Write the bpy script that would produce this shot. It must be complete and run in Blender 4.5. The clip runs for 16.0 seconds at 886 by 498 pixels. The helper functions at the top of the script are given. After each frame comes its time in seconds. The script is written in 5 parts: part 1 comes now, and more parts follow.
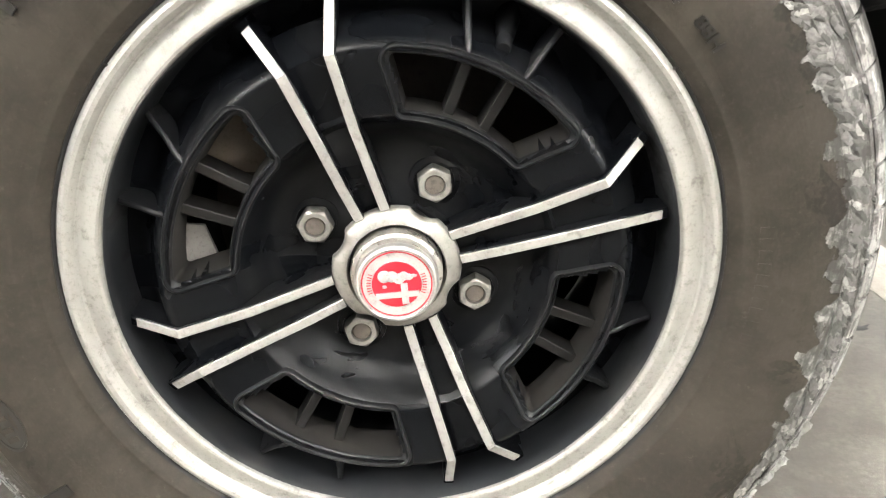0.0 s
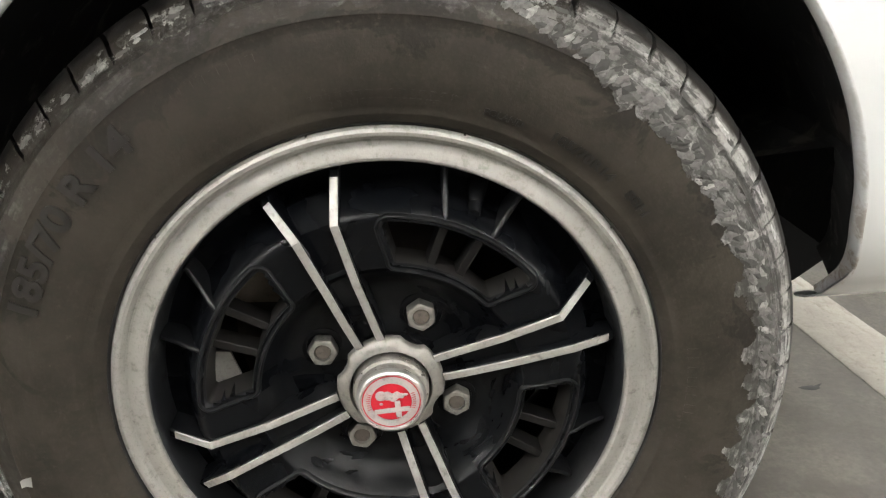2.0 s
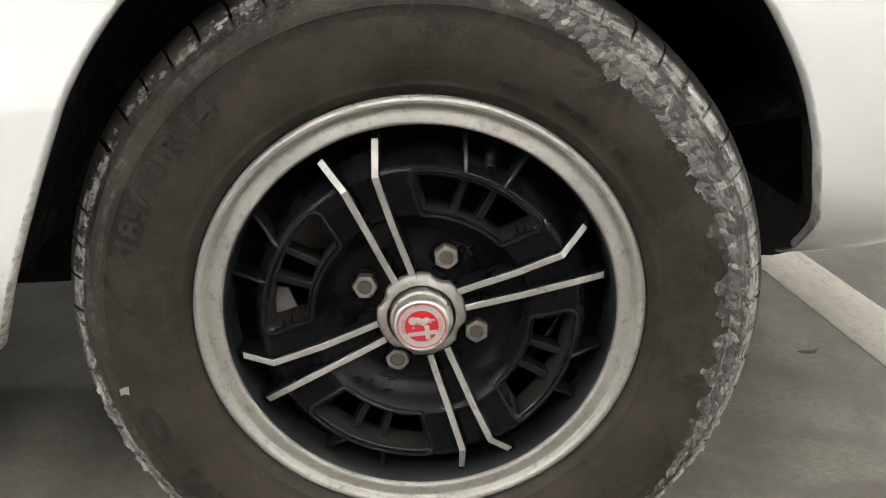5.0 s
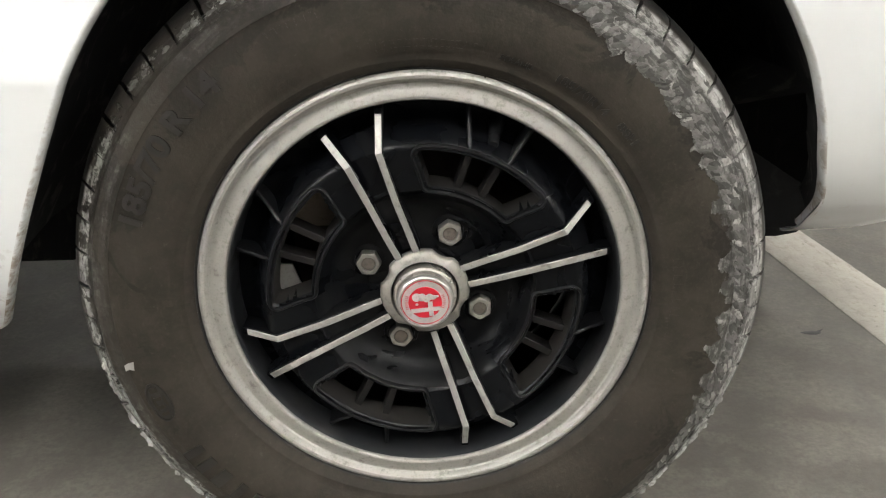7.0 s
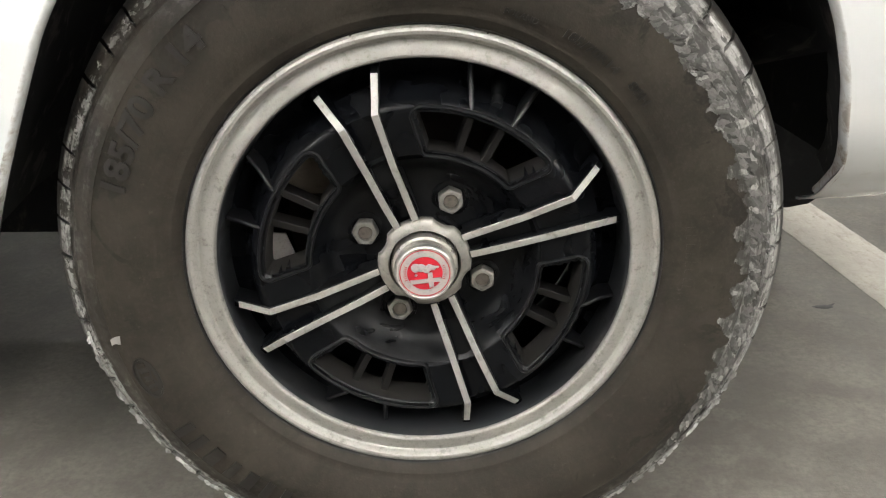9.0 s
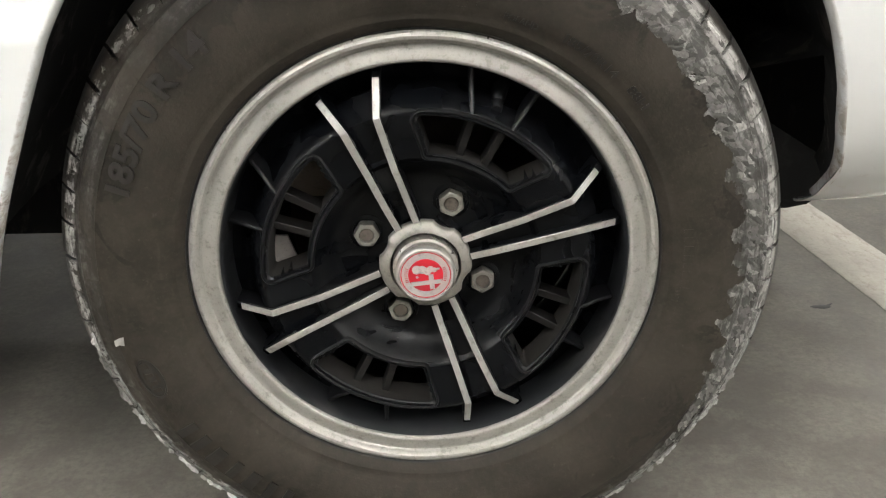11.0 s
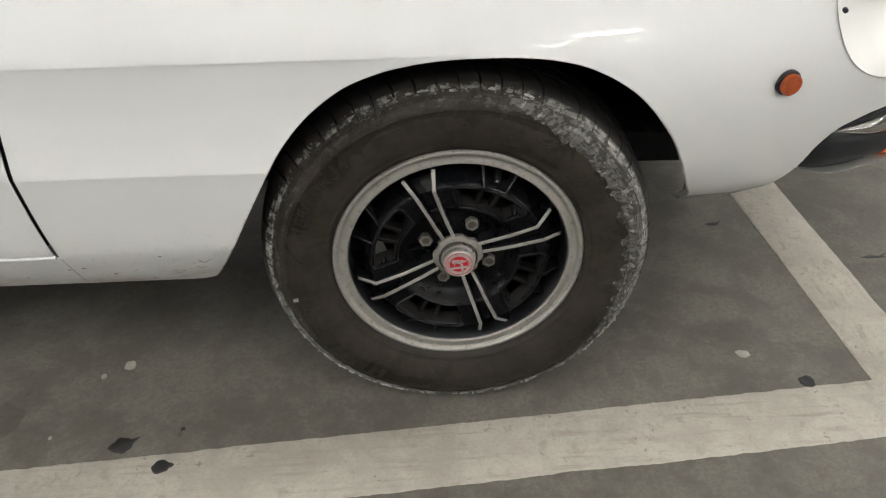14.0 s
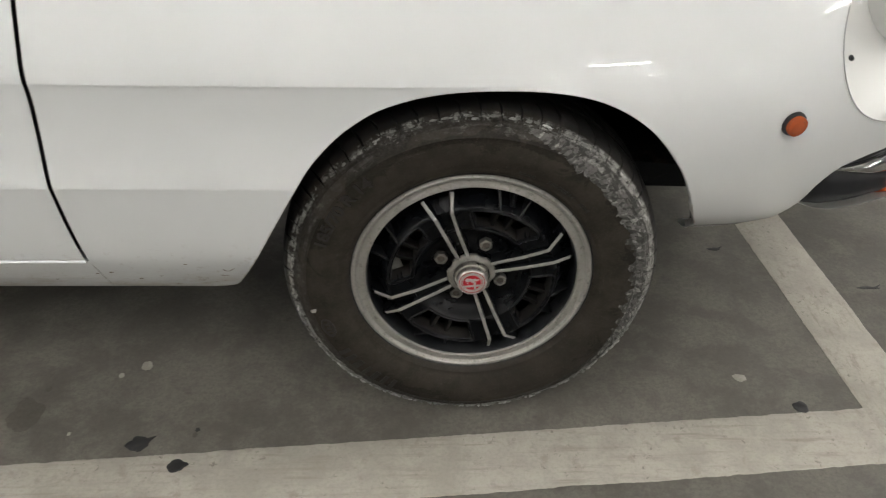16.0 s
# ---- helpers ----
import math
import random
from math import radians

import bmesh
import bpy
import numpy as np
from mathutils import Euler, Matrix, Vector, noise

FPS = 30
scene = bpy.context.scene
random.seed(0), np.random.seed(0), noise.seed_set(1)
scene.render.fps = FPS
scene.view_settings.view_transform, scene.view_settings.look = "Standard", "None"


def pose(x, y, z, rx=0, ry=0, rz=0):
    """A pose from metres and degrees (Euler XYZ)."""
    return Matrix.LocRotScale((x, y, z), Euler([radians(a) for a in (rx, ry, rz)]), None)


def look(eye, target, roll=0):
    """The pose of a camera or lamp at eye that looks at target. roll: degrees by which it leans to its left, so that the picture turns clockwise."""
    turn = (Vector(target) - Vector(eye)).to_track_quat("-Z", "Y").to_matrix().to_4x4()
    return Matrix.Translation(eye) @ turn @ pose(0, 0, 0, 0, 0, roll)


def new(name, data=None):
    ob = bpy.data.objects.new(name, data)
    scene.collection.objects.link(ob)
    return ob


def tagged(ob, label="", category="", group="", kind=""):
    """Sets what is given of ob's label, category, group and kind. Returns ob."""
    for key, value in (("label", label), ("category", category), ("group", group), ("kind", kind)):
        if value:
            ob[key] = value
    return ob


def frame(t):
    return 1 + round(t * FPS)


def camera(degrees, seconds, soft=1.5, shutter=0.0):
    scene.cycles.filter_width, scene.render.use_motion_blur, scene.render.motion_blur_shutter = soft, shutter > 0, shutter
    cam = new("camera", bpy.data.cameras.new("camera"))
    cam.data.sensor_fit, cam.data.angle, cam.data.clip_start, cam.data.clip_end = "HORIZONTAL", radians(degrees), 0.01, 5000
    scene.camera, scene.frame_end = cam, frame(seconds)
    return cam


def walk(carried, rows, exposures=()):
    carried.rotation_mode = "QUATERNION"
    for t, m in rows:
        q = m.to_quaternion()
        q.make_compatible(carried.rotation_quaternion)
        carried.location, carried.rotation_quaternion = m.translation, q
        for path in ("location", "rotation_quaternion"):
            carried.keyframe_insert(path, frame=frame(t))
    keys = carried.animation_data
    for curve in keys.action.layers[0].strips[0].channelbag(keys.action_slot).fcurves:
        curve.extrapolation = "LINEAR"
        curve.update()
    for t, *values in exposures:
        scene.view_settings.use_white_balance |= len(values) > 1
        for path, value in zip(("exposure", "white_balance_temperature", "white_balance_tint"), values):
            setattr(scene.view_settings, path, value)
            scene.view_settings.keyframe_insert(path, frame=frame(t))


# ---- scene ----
cam = camera(57.2, 16.0, soft=1.2, shutter=0.3)
ROWS = [
    (0, -0.0002, -0.4366, 0.5020, 67.14, -1.53, -2.90),
    (0.5, -0.0072, -0.4676, 0.5340, 66.67, -2.02, -4.41),
    (1, 0.0020, -0.4921, 0.5788, 67.09, -1.16, -4.67),
    (1.5, 0.0006, -0.4990, 0.5960, 67.94, -0.83, -3.97),
    (2, -0.0018, -0.5078, 0.6041, 69.16, -0.73, -3.95),
    (2.5, 0.0029, -0.5248, 0.6140, 69.74, -0.54, -3.62),
    (3, 0.0029, -0.5456, 0.6127, 69.85, -0.25, -3.05),
    (3.5, 0.0020, -0.5707, 0.6171, 69.69, -0.17, -2.84),
    (4, -0.0015, -0.5977, 0.6148, 69.43, -0.20, -2.61),
    (4.5, -0.0032, -0.6316, 0.6097, 69.44, -0.01, -2.22),
    (7, -0.0031, -0.6373, 0.5978, 68.33, 0.11, -1.72),
    (7.5, -0.0014, -0.6312, 0.5922, 68.21, 0.10, -1.76),
    (8, 0.0055, -0.6076, 0.5726, 66.90, 0.15, -1.58),
    (8.5, 0.0068, -0.6104, 0.5710, 67.11, 0.32, -1.55),
    (9, 0.0000, -0.6079, 0.5784, 66.70, 0.26, -1.53),
    (11.5, -0.0013, -0.6134, 0.5837, 66.60, 0.29, -1.63),
    (12, -0.0035, -0.5970, 0.5810, 66.56, 0.66, -2.07),
    (12.5, -0.0128, -0.5954, 0.6950, 62.11, 0.40, -3.60),
    (13, 0.0070, -0.7430, 0.9101, 56.67, 0.43, -3.17),
    (13.5, -0.0272, -0.8740, 1.0203, 53.66, 0.58, -3.06),
    (14, -0.0679, -0.9972, 1.0644, 53.36, 0.58, -2.96),
    (14.5, -0.0576, -1.0012, 1.0751, 53.38, -0.57, -2.74),
    (15, -0.0489, -0.9981, 1.0847, 53.49, -1.16, -2.39),
    (15.5, -0.0475, -0.9946, 1.0957, 53.55, -1.19, -2.47),
    (16, -0.0986, -1.0242, 1.1134, 53.64, -1.42, -1.80),
]
EXPOSURES = [(0.0, 1.94), (1.0, 1.24), (2.5, 0.84), (4.5, 0.64), (7.0, 0.69), (8.0, 0.74), (9.0, 0.86), (11.5, 0.74), (12.0, 0.79), (12.5, 0.76), (13.0, 0.12), (13.5, -0.05), (14.0, -0.13), (15.0, -0.13), (15.5, -0.16), (16.0, -0.34)]
walk(cam, [(t, pose(*place)) for t, *place in ROWS], EXPOSURES)

# ---- light ----
world = bpy.data.worlds.new("world")
scene.world = world
world.use_nodes = True
world.node_tree.nodes["Background"].inputs[0].default_value = (0.9, 0.95, 1.0, 1)
world.node_tree.nodes["Background"].inputs[1].default_value = 0.02
scene.view_settings.exposure = 0.0

CEILING = 2.55
TUBE_WATTS = 5.5
# (x, y, length, turned): turned ones run across the car, the others along it
# assumed rows over the lane, out of view
TUBES = [(x, y, 1.0, 1) for x in (-2.7, -0.9, 0.8, 2.5) for y in (-1.5, -2.45)]
# unseen tubes added to fill the flank, the nose and the floor under the car
TUBES += [(-5.2, -1.0, 1.5, 1), (-6.2, -2.6, 1.5, 1), (-6.2, -4.4, 1.5, 1), (-8.0, -6.2, 1.5, 1), (7.4, -2.0, 1.5, 1), (6.4, -3.4, 1.5, 1), (4.9, 0.7, 1.5, 1), (4.9, 2.6, 1.5, 1), (3.4, 0.7, 1.2, 1), (3.4, 2.4, 1.2, 1), (5.6, -1.0, 1.2, 1), (0.4, 2.6, 1.5, 0), (-2.4, 2.6, 1.5, 0), (-0.8, 9.0, 1.5, 0), (-3.4, 9.0, 1.5, 0), (1.8, 9.0, 1.5, 0), (-1.8, 11.8, 1.5, 0), (0.8, 11.8, 1.5, 0), (-4.4, 11.8, 1.5, 0),
          # these four follow the streaks mirrored in the wing
          (4.86, -8.9, 2.6, 0), (4.2, -12.2, 0.75, 0), (8.7, -12.7, 1.4, 0), (11.95, -12.6, 0.9, 0)]


def tube_share(x, y, length):
    """Share of lamp power, set by hand to balance light on car and floor."""
    if length == 1.0:
        return 0.73 if x < 0 else 0.50
    return 3.0 if y > 8 or 3 < x < 8 and -4 < y < 3 else 1.5


for x, y, length, turned in TUBES:
    lamp = bpy.data.lights.new("tube_light", "AREA")
    lamp.shape, lamp.size, lamp.size_y, lamp.energy, lamp.color = "RECTANGLE", length, 0.14, TUBE_WATTS * length * tube_share(x, y, length), (1.0, 0.985, 0.962)
    ob = new("tube_light", lamp)
    ob.matrix_world = pose(x, y, CEILING - 0.115, 0, 0, 90 * turned)


# ---- materials ----
def material(name, base=(0.5, 0.5, 0.5), rough=0.5, metal=0.0, coat=0.0, coat_rough=0.03, ior=1.5):
    m = bpy.data.materials.new(name)
    m.use_nodes = True
    b = m.node_tree.nodes["Principled BSDF"]
    b.inputs["Base Color"].default_value = (*base, 1)
    b.inputs["Roughness"].default_value = rough
    b.inputs["Metallic"].default_value = metal
    b.inputs["Coat Weight"].default_value = coat
    b.inputs["Coat Roughness"].default_value = coat_rough
    b.inputs["IOR"].default_value = ior
    return m


class Graph:
    """Shortcuts for building a node tree."""

    def __init__(self, m):
        self.tree = m.node_tree
        self.bsdf = m.node_tree.nodes["Principled BSDF"]

    def node(self, kind, **inputs):
        n = self.tree.nodes.new(kind)
        for key, value in inputs.items():
            self.put(n.inputs[key.replace("_", " ")], value)
        return n

    def put(self, socket, value):
        if isinstance(value, bpy.types.NodeSocket):
            self.tree.links.new(value, socket)
        else:
            socket.default_value = value

    def math(self, op, a, b=0.0, c=0.0):
        n = self.tree.nodes.new("ShaderNodeMath")
        n.operation = op
        for i, v in enumerate((a, b, c)):
            self.put(n.inputs[i], v)
        return n.outputs[0]

    def position(self):
        return self.tree.nodes.new("ShaderNodeNewGeometry").outputs["Position"]

    def local(self):
        return self.tree.nodes.new("ShaderNodeTexCoord").outputs["Object"]

    def split(self, vector):
        n = self.tree.nodes.new("ShaderNodeSeparateXYZ")
        self.put(n.inputs[0], vector)
        return n.outputs

    def join(self, x, y, z):
        n = self.tree.nodes.new("ShaderNodeCombineXYZ")
        for i, v in enumerate((x, y, z)):
            self.put(n.inputs[i], v)
        return n.outputs[0]

    def noise(self, vector, scale, detail=4.0, rough=0.55, distort=0.0):
        n = self.tree.nodes.new("ShaderNodeTexNoise")
        self.put(n.inputs["Vector"], vector)
        n.inputs["Scale"].default_value, n.inputs["Detail"].default_value = scale, detail
        n.inputs["Roughness"].default_value, n.inputs["Distortion"].default_value = rough, distort
        return n.outputs["Fac"]

    def cells(self, vector, scale, feature="F1", random=1.0):
        n = self.tree.nodes.new("ShaderNodeTexVoronoi")
        n.feature = feature
        self.put(n.inputs["Vector"], vector)
        n.inputs["Scale"].default_value, n.inputs["Randomness"].default_value = scale, random
        return n.outputs

    def ramp(self, value, low, high, a=0.0, b=1.0):
        n = self.tree.nodes.new("ShaderNodeMapRange")
        n.interpolation_type = "SMOOTHSTEP"
        for i, v in enumerate((value, low, high, a, b)):
            self.put(n.inputs[i], v)
        return n.outputs[0]

    def mix(self, fac, a, b):
        n = self.tree.nodes.new("ShaderNodeMix")
        n.data_type = "RGBA"
        self.put(n.inputs[0], fac)
        self.put(n.inputs[6], a if isinstance(a, bpy.types.NodeSocket) else (*a, 1))
        self.put(n.inputs[7], b if isinstance(b, bpy.types.NodeSocket) else (*b, 1))
        return n.outputs[2]

    def bump(self, height, distance=0.001, strength=1.0):
        n = self.tree.nodes.new("ShaderNodeBump")
        n.inputs["Distance"].default_value, n.inputs["Strength"].default_value = distance, strength
        self.put(n.inputs["Height"], height)
        self.tree.links.new(n.outputs[0], self.bsdf.inputs["Normal"])

    def base(self, value):
        self.put(self.bsdf.inputs["Base Color"], value)

    def rough(self, value):
        self.put(self.bsdf.inputs["Roughness"], value)


def make_paint(name="white_paint", grime=0.0):
    m = material(name, (0.80, 0.79, 0.76), 0.32, 0, 1.0, 0.025)
    g = Graph(m)
    p = g.position()
    x, y, z = g.split(p)
    cloud = g.noise(p, 3.0, 3)
    clean = g.mix(g.ramp(cloud, 0.35, 0.65), (0.728, 0.745, 0.747), (0.758, 0.775, 0.777))
    specks = g.math("MULTIPLY", g.ramp(g.noise(p, 70, 5, 0.75), 0.57, 0.66), g.ramp(z, 0.42, 0.26))
    streak = g.math("MULTIPLY", g.ramp(g.noise(g.join(g.math("MULTIPLY", x, 0.35), y, z), 38, 4, 0.7), 0.42, 0.62), g.ramp(z, 0.320, 0.250))
    dirt = g.math("MINIMUM", 1.0, g.math("ADD", g.math("MULTIPLY", specks, 0.45), g.math("MULTIPLY", streak, 0.6)))
    if grime:
        smear = g.math("MULTIPLY", g.ramp(g.noise(p, 55, 5, 0.75, 0.5), 0.38, 0.62), g.ramp(z, 0.52, 0.36, 0.30, 1.0))
        dirt = g.math("MINIMUM", 1.0, g.math("ADD", dirt, g.math("MULTIPLY", smear, grime)))
    g.base(g.mix(dirt, clean, (0.25, 0.20, 0.15)))
    g.rough(g.ramp(dirt, 0, 1, 0.3, 0.8))
    g.put(g.bsdf.inputs["Coat Weight"], g.ramp(dirt, 0, 0.6, 1.0, 0.0))
    return m


def make_rubber():
    """Dusty tyre rubber with the pale flaking scuffs round its shoulder."""
    m = material("tyre_rubber", (0.04, 0.037, 0.032), 0.72)
    g = Graph(m)
    p = g.position()
    x, y, z0 = g.split(p)
    z = g.math("SUBTRACT", z0, 0.300)
    r = g.math("SQRT", g.math("ADD", g.math("MULTIPLY", x, x), g.math("MULTIPLY", z, z)))
    ang = g.math("ARCTAN2", z, x)
    ring = g.join(g.math("MULTIPLY", ang, 0.28), r, y)
    dust = g.noise(ring, 16, 5, 0.6)
    fine = g.noise(p, 260, 4, 0.65)
    rubber = g.mix(g.ramp(dust, 0.32, 0.70), (0.0182, 0.0150, 0.0115), (0.0322, 0.0268, 0.0206))
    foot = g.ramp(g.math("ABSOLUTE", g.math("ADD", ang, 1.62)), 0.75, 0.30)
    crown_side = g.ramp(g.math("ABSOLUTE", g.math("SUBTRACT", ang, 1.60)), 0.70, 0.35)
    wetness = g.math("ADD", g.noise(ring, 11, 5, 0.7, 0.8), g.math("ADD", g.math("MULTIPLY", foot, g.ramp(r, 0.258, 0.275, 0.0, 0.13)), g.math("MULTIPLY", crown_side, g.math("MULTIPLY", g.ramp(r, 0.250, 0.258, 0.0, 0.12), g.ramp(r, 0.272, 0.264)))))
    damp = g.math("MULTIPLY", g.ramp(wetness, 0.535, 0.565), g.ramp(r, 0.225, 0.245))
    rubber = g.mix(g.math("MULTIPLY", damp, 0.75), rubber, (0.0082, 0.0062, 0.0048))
    rubber = g.mix(g.ramp(g.noise(g.join(g.math("MULTIPLY", ang, 0.05), r, y), 120, 4, 0.7), 0.55, 0.72, 0.0, 0.35), rubber, (0.043, 0.0375, 0.0295))
    rubber = g.mix(g.ramp(fine, 0.45, 0.75, 0.0, 0.35), rubber, (0.045, 0.0388, 0.0300))
    rubber = g.mix(g.ramp(g.noise(ring, 46, 6, 0.72, 0.5), 0.44, 0.66, 0.0, 0.42), rubber, (0.0112, 0.0091, 0.0070))
    rubber = g.mix(g.ramp(g.noise(p, 130, 5, 0.75), 0.62, 0.72, 0.0, 0.45), rubber, (0.066, 0.0600, 0.0500))
    # tread coloured darker to stand for the arch's shade on it
    tread = g.ramp(y, 0.0060, 0.0130)
    rubber = g.mix(g.math("MULTIPLY", tread, g.ramp(g.noise(p, 60, 4, 0.65), 0.30, 0.70, 0.55, 1.0)), rubber, (0.019, 0.0186, 0.0182))
    # heavy on the forward upper side, a thin worn band elsewhere
    heavy = g.math("MULTIPLY", g.ramp(ang, -0.85, -0.15), g.ramp(ang, 1.30, 0.98))
    cell = g.cells(g.join(g.math("MULTIPLY", ang, 0.28), g.math("ADD", g.math("MULTIPLY", r, 0.45), g.math("MULTIPLY", ang, 0.05)), y), 62)
    jag = g.math("SUBTRACT", cell["Distance"], 0.40)
    tone = g.split(cell["Color"])[0]
    ragged = g.math("SUBTRACT", g.noise(ring, 70, 4, 0.65, 0.4), 0.5)
    inner = g.math("SUBTRACT", 0.2765, g.math("MULTIPLY", heavy, 0.0235))
    inner = g.math("ADD", inner, g.math("MULTIPLY", jag, g.math("ADD", 0.004, g.math("MULTIPLY", heavy, 0.014))))
    inner = g.math("ADD", inner, g.math("MULTIPLY", ragged, g.math("ADD", 0.020, g.math("MULTIPLY", heavy, 0.006))))
    zone = g.ramp(g.math("SUBTRACT", r, inner), -0.0004, 0.0006)
    torn = g.noise(ring, 130, 6, 0.72, 0.8)
    crest = g.math("MULTIPLY", g.ramp(ang, 0.75, 1.10), g.ramp(ang, 2.75, 1.70))
    load = g.math("MAXIMUM", heavy, g.math("MULTIPLY", crest, 0.32))
    thin = g.math("MULTIPLY", g.ramp(torn, g.math("SUBTRACT", 0.60, g.math("MULTIPLY", load, 0.42)), g.math("SUBTRACT", 0.72, g.math("MULTIPLY", load, 0.36))), g.math("ADD", 0.50, g.math("MULTIPLY", load, 0.45)))
    outer = g.math("MULTIPLY", g.ramp(r, 0.2965, 0.2925), g.ramp(y, 0.0105, 0.0065))
    patches = g.noise(ring, 62, 5, 0.72)
    low = g.math("MAXIMUM", heavy, g.math("MAXIMUM", g.math("MULTIPLY", g.ramp(ang, 0.0, -0.4), g.ramp(ang, -2.6, -2.0)), g.math("MAXIMUM", g.math("MULTIPLY", 0.85, g.ramp(ang, -1.9, -2.2)), g.math("MULTIPLY", 0.40, g.ramp(ang, 2.3, 2.8)))))
    chips = g.ramp(g.noise(ring, 210, 5, 0.75, 0.6), 0.36, 0.50, 0.30, 1.0)
    edge = g.math("MULTIPLY", g.math("MULTIPLY", chips, g.ramp(g.math("ADD", g.math("SUBTRACT", r, g.math("MULTIPLY", ragged, 0.012)), g.math("MULTIPLY", g.ramp(ang, -0.6, -1.2), g.math("MULTIPLY", g.ramp(ang, -3.12, -2.8), 0.0070))), 0.2825, 0.2860)), g.ramp(patches, g.math("SUBTRACT", 0.52, g.math("MULTIPLY", low, 0.17)), g.math("SUBTRACT", 0.58, g.math("MULTIPLY", low, 0.15))))
    haze = g.math("MULTIPLY", g.ramp(g.math("ADD", r, g.math("MULTIPLY", ragged, 0.022)), 0.2655, 0.2690), g.ramp(g.noise(ring, 46, 5, 0.7), 0.35, 0.70, 0.02, 0.36))
    scuff = g.math("MULTIPLY", g.math("MAXIMUM", g.math("MAXIMUM", g.math("MULTIPLY", zone, thin), edge), haze), outer)
    scuff = g.math("MULTIPLY", scuff, g.math("ADD", 0.60, g.math("MULTIPLY", tone, 0.40)))
    mottle = g.math("ADD", g.math("MULTIPLY", g.noise(p, 170, 5, 0.7), 0.75), g.math("MULTIPLY", edge, 0.30))
    streaks = g.noise(g.join(g.math("MULTIPLY", ang, 0.10), g.math("MULTIPLY", r, 1.6), g.math("MULTIPLY", y, 1.6)), 85, 5, 0.7, 0.5)
    mottle = g.math("MULTIPLY", mottle, g.ramp(streaks, 0.36, 0.60, 0.45, 1.10))
    facet = g.cells(g.join(g.math("MULTIPLY", ang, 0.28), g.math("ADD", r, g.math("MULTIPLY", ang, 0.11)), y), 120)
    mottle = g.math("MULTIPLY", mottle, g.ramp(g.split(facet["Color"])[1], 0.0, 1.0, 0.70, 1.20))
    pale = g.mix(g.ramp(mottle, 0.16, 0.72), (0.044, 0.043, 0.040), (0.33, 0.325, 0.31))
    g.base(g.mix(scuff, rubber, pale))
    g.rough(g.ramp(scuff, 0, 1, 0.70, 0.55))
    g.bsdf.inputs["Specular IOR Level"].default_value = 0.23
    rings = g.math("SINE", g.math("MULTIPLY", r, 2600))
    height = g.math("ADD", g.math("MULTIPLY", fine, 0.35), g.math("ADD", g.math("MULTIPLY", scuff, 0.9), g.math("MULTIPLY", rings, 0.008)))
    g.bump(height, 0.0009, 0.9)
    return m


def make_alloy(name, base, rough, metal):
    m = material(name, base, rough, metal)
    g = Graph(m)
    p = g.position()
    spots = g.noise(p, 110, 5, 0.7)
    wide = g.noise(p, 22, 3)
    dull = tuple(c * 0.50 for c in base)
    tone = g.mix(g.ramp(wide, 0.3, 0.7, 0.0, 0.55), base, tuple(c * 0.82 for c in base))
    tone = g.mix(g.ramp(g.noise(p, 420, 4, 0.75), 0.50, 0.72, 0.0, 0.55), tone, dull)
    g.base(g.mix(g.ramp(spots, 0.54, 0.70, 0.0, 0.75), tone, dull))
    g.rough(g.ramp(spots, 0.35, 0.7, rough - 0.05, rough + 0.18))
    g.bump(g.noise(p, 420, 3), 0.0003, 0.35)
    return m


def make_black(name, base, dust, amount, rough, spec=0.5, dish=False):
    m = material(name, base, rough)
    g = Graph(m)
    g.bsdf.inputs["Specular IOR Level"].default_value = spec
    p = g.position()
    cloud = g.noise(p, 26, 2, 0.5, 0.3) if dish else g.noise(p, 26, 5, 0.65, 0.5)
    fine = g.noise(p, 300, 4, 0.7)
    film = g.math("ADD", g.ramp(cloud, 0.40 if dish else 0.50, 0.80 if dish else 0.74, 0.0, amount * 1.8), g.ramp(fine, 0.62, 0.8, 0.0, amount * 0.6))
    if dish:
        # brake dust lies thick in the dish round the hub and thin on the outer ring
        x, y, z = g.split(p)
        z = g.math("SUBTRACT", z, 0.300)
        r = g.math("SQRT", g.math("ADD", g.math("MULTIPLY", x, x), g.math("MULTIPLY", z, z)))
        swirl = g.noise(g.join(g.math("MULTIPLY", g.math("ARCTAN2", z, x), 0.035), r, y), 42, 3, 0.55, 0.6)
        smear = g.math("MULTIPLY", g.ramp(swirl, 0.42, 0.70, 0.02, 0.85), g.ramp(r, 0.098, 0.088))
        film = g.math("MINIMUM", 1.0, g.math("ADD", film, smear))
    g.base(g.mix(film, base, dust))
    g.rough(g.ramp(film, 0, 0.8 if dish else 0.45, rough, 0.46 if dish else 0.55))
    g.bump(fine, 0.0003, 0.3)
    return m


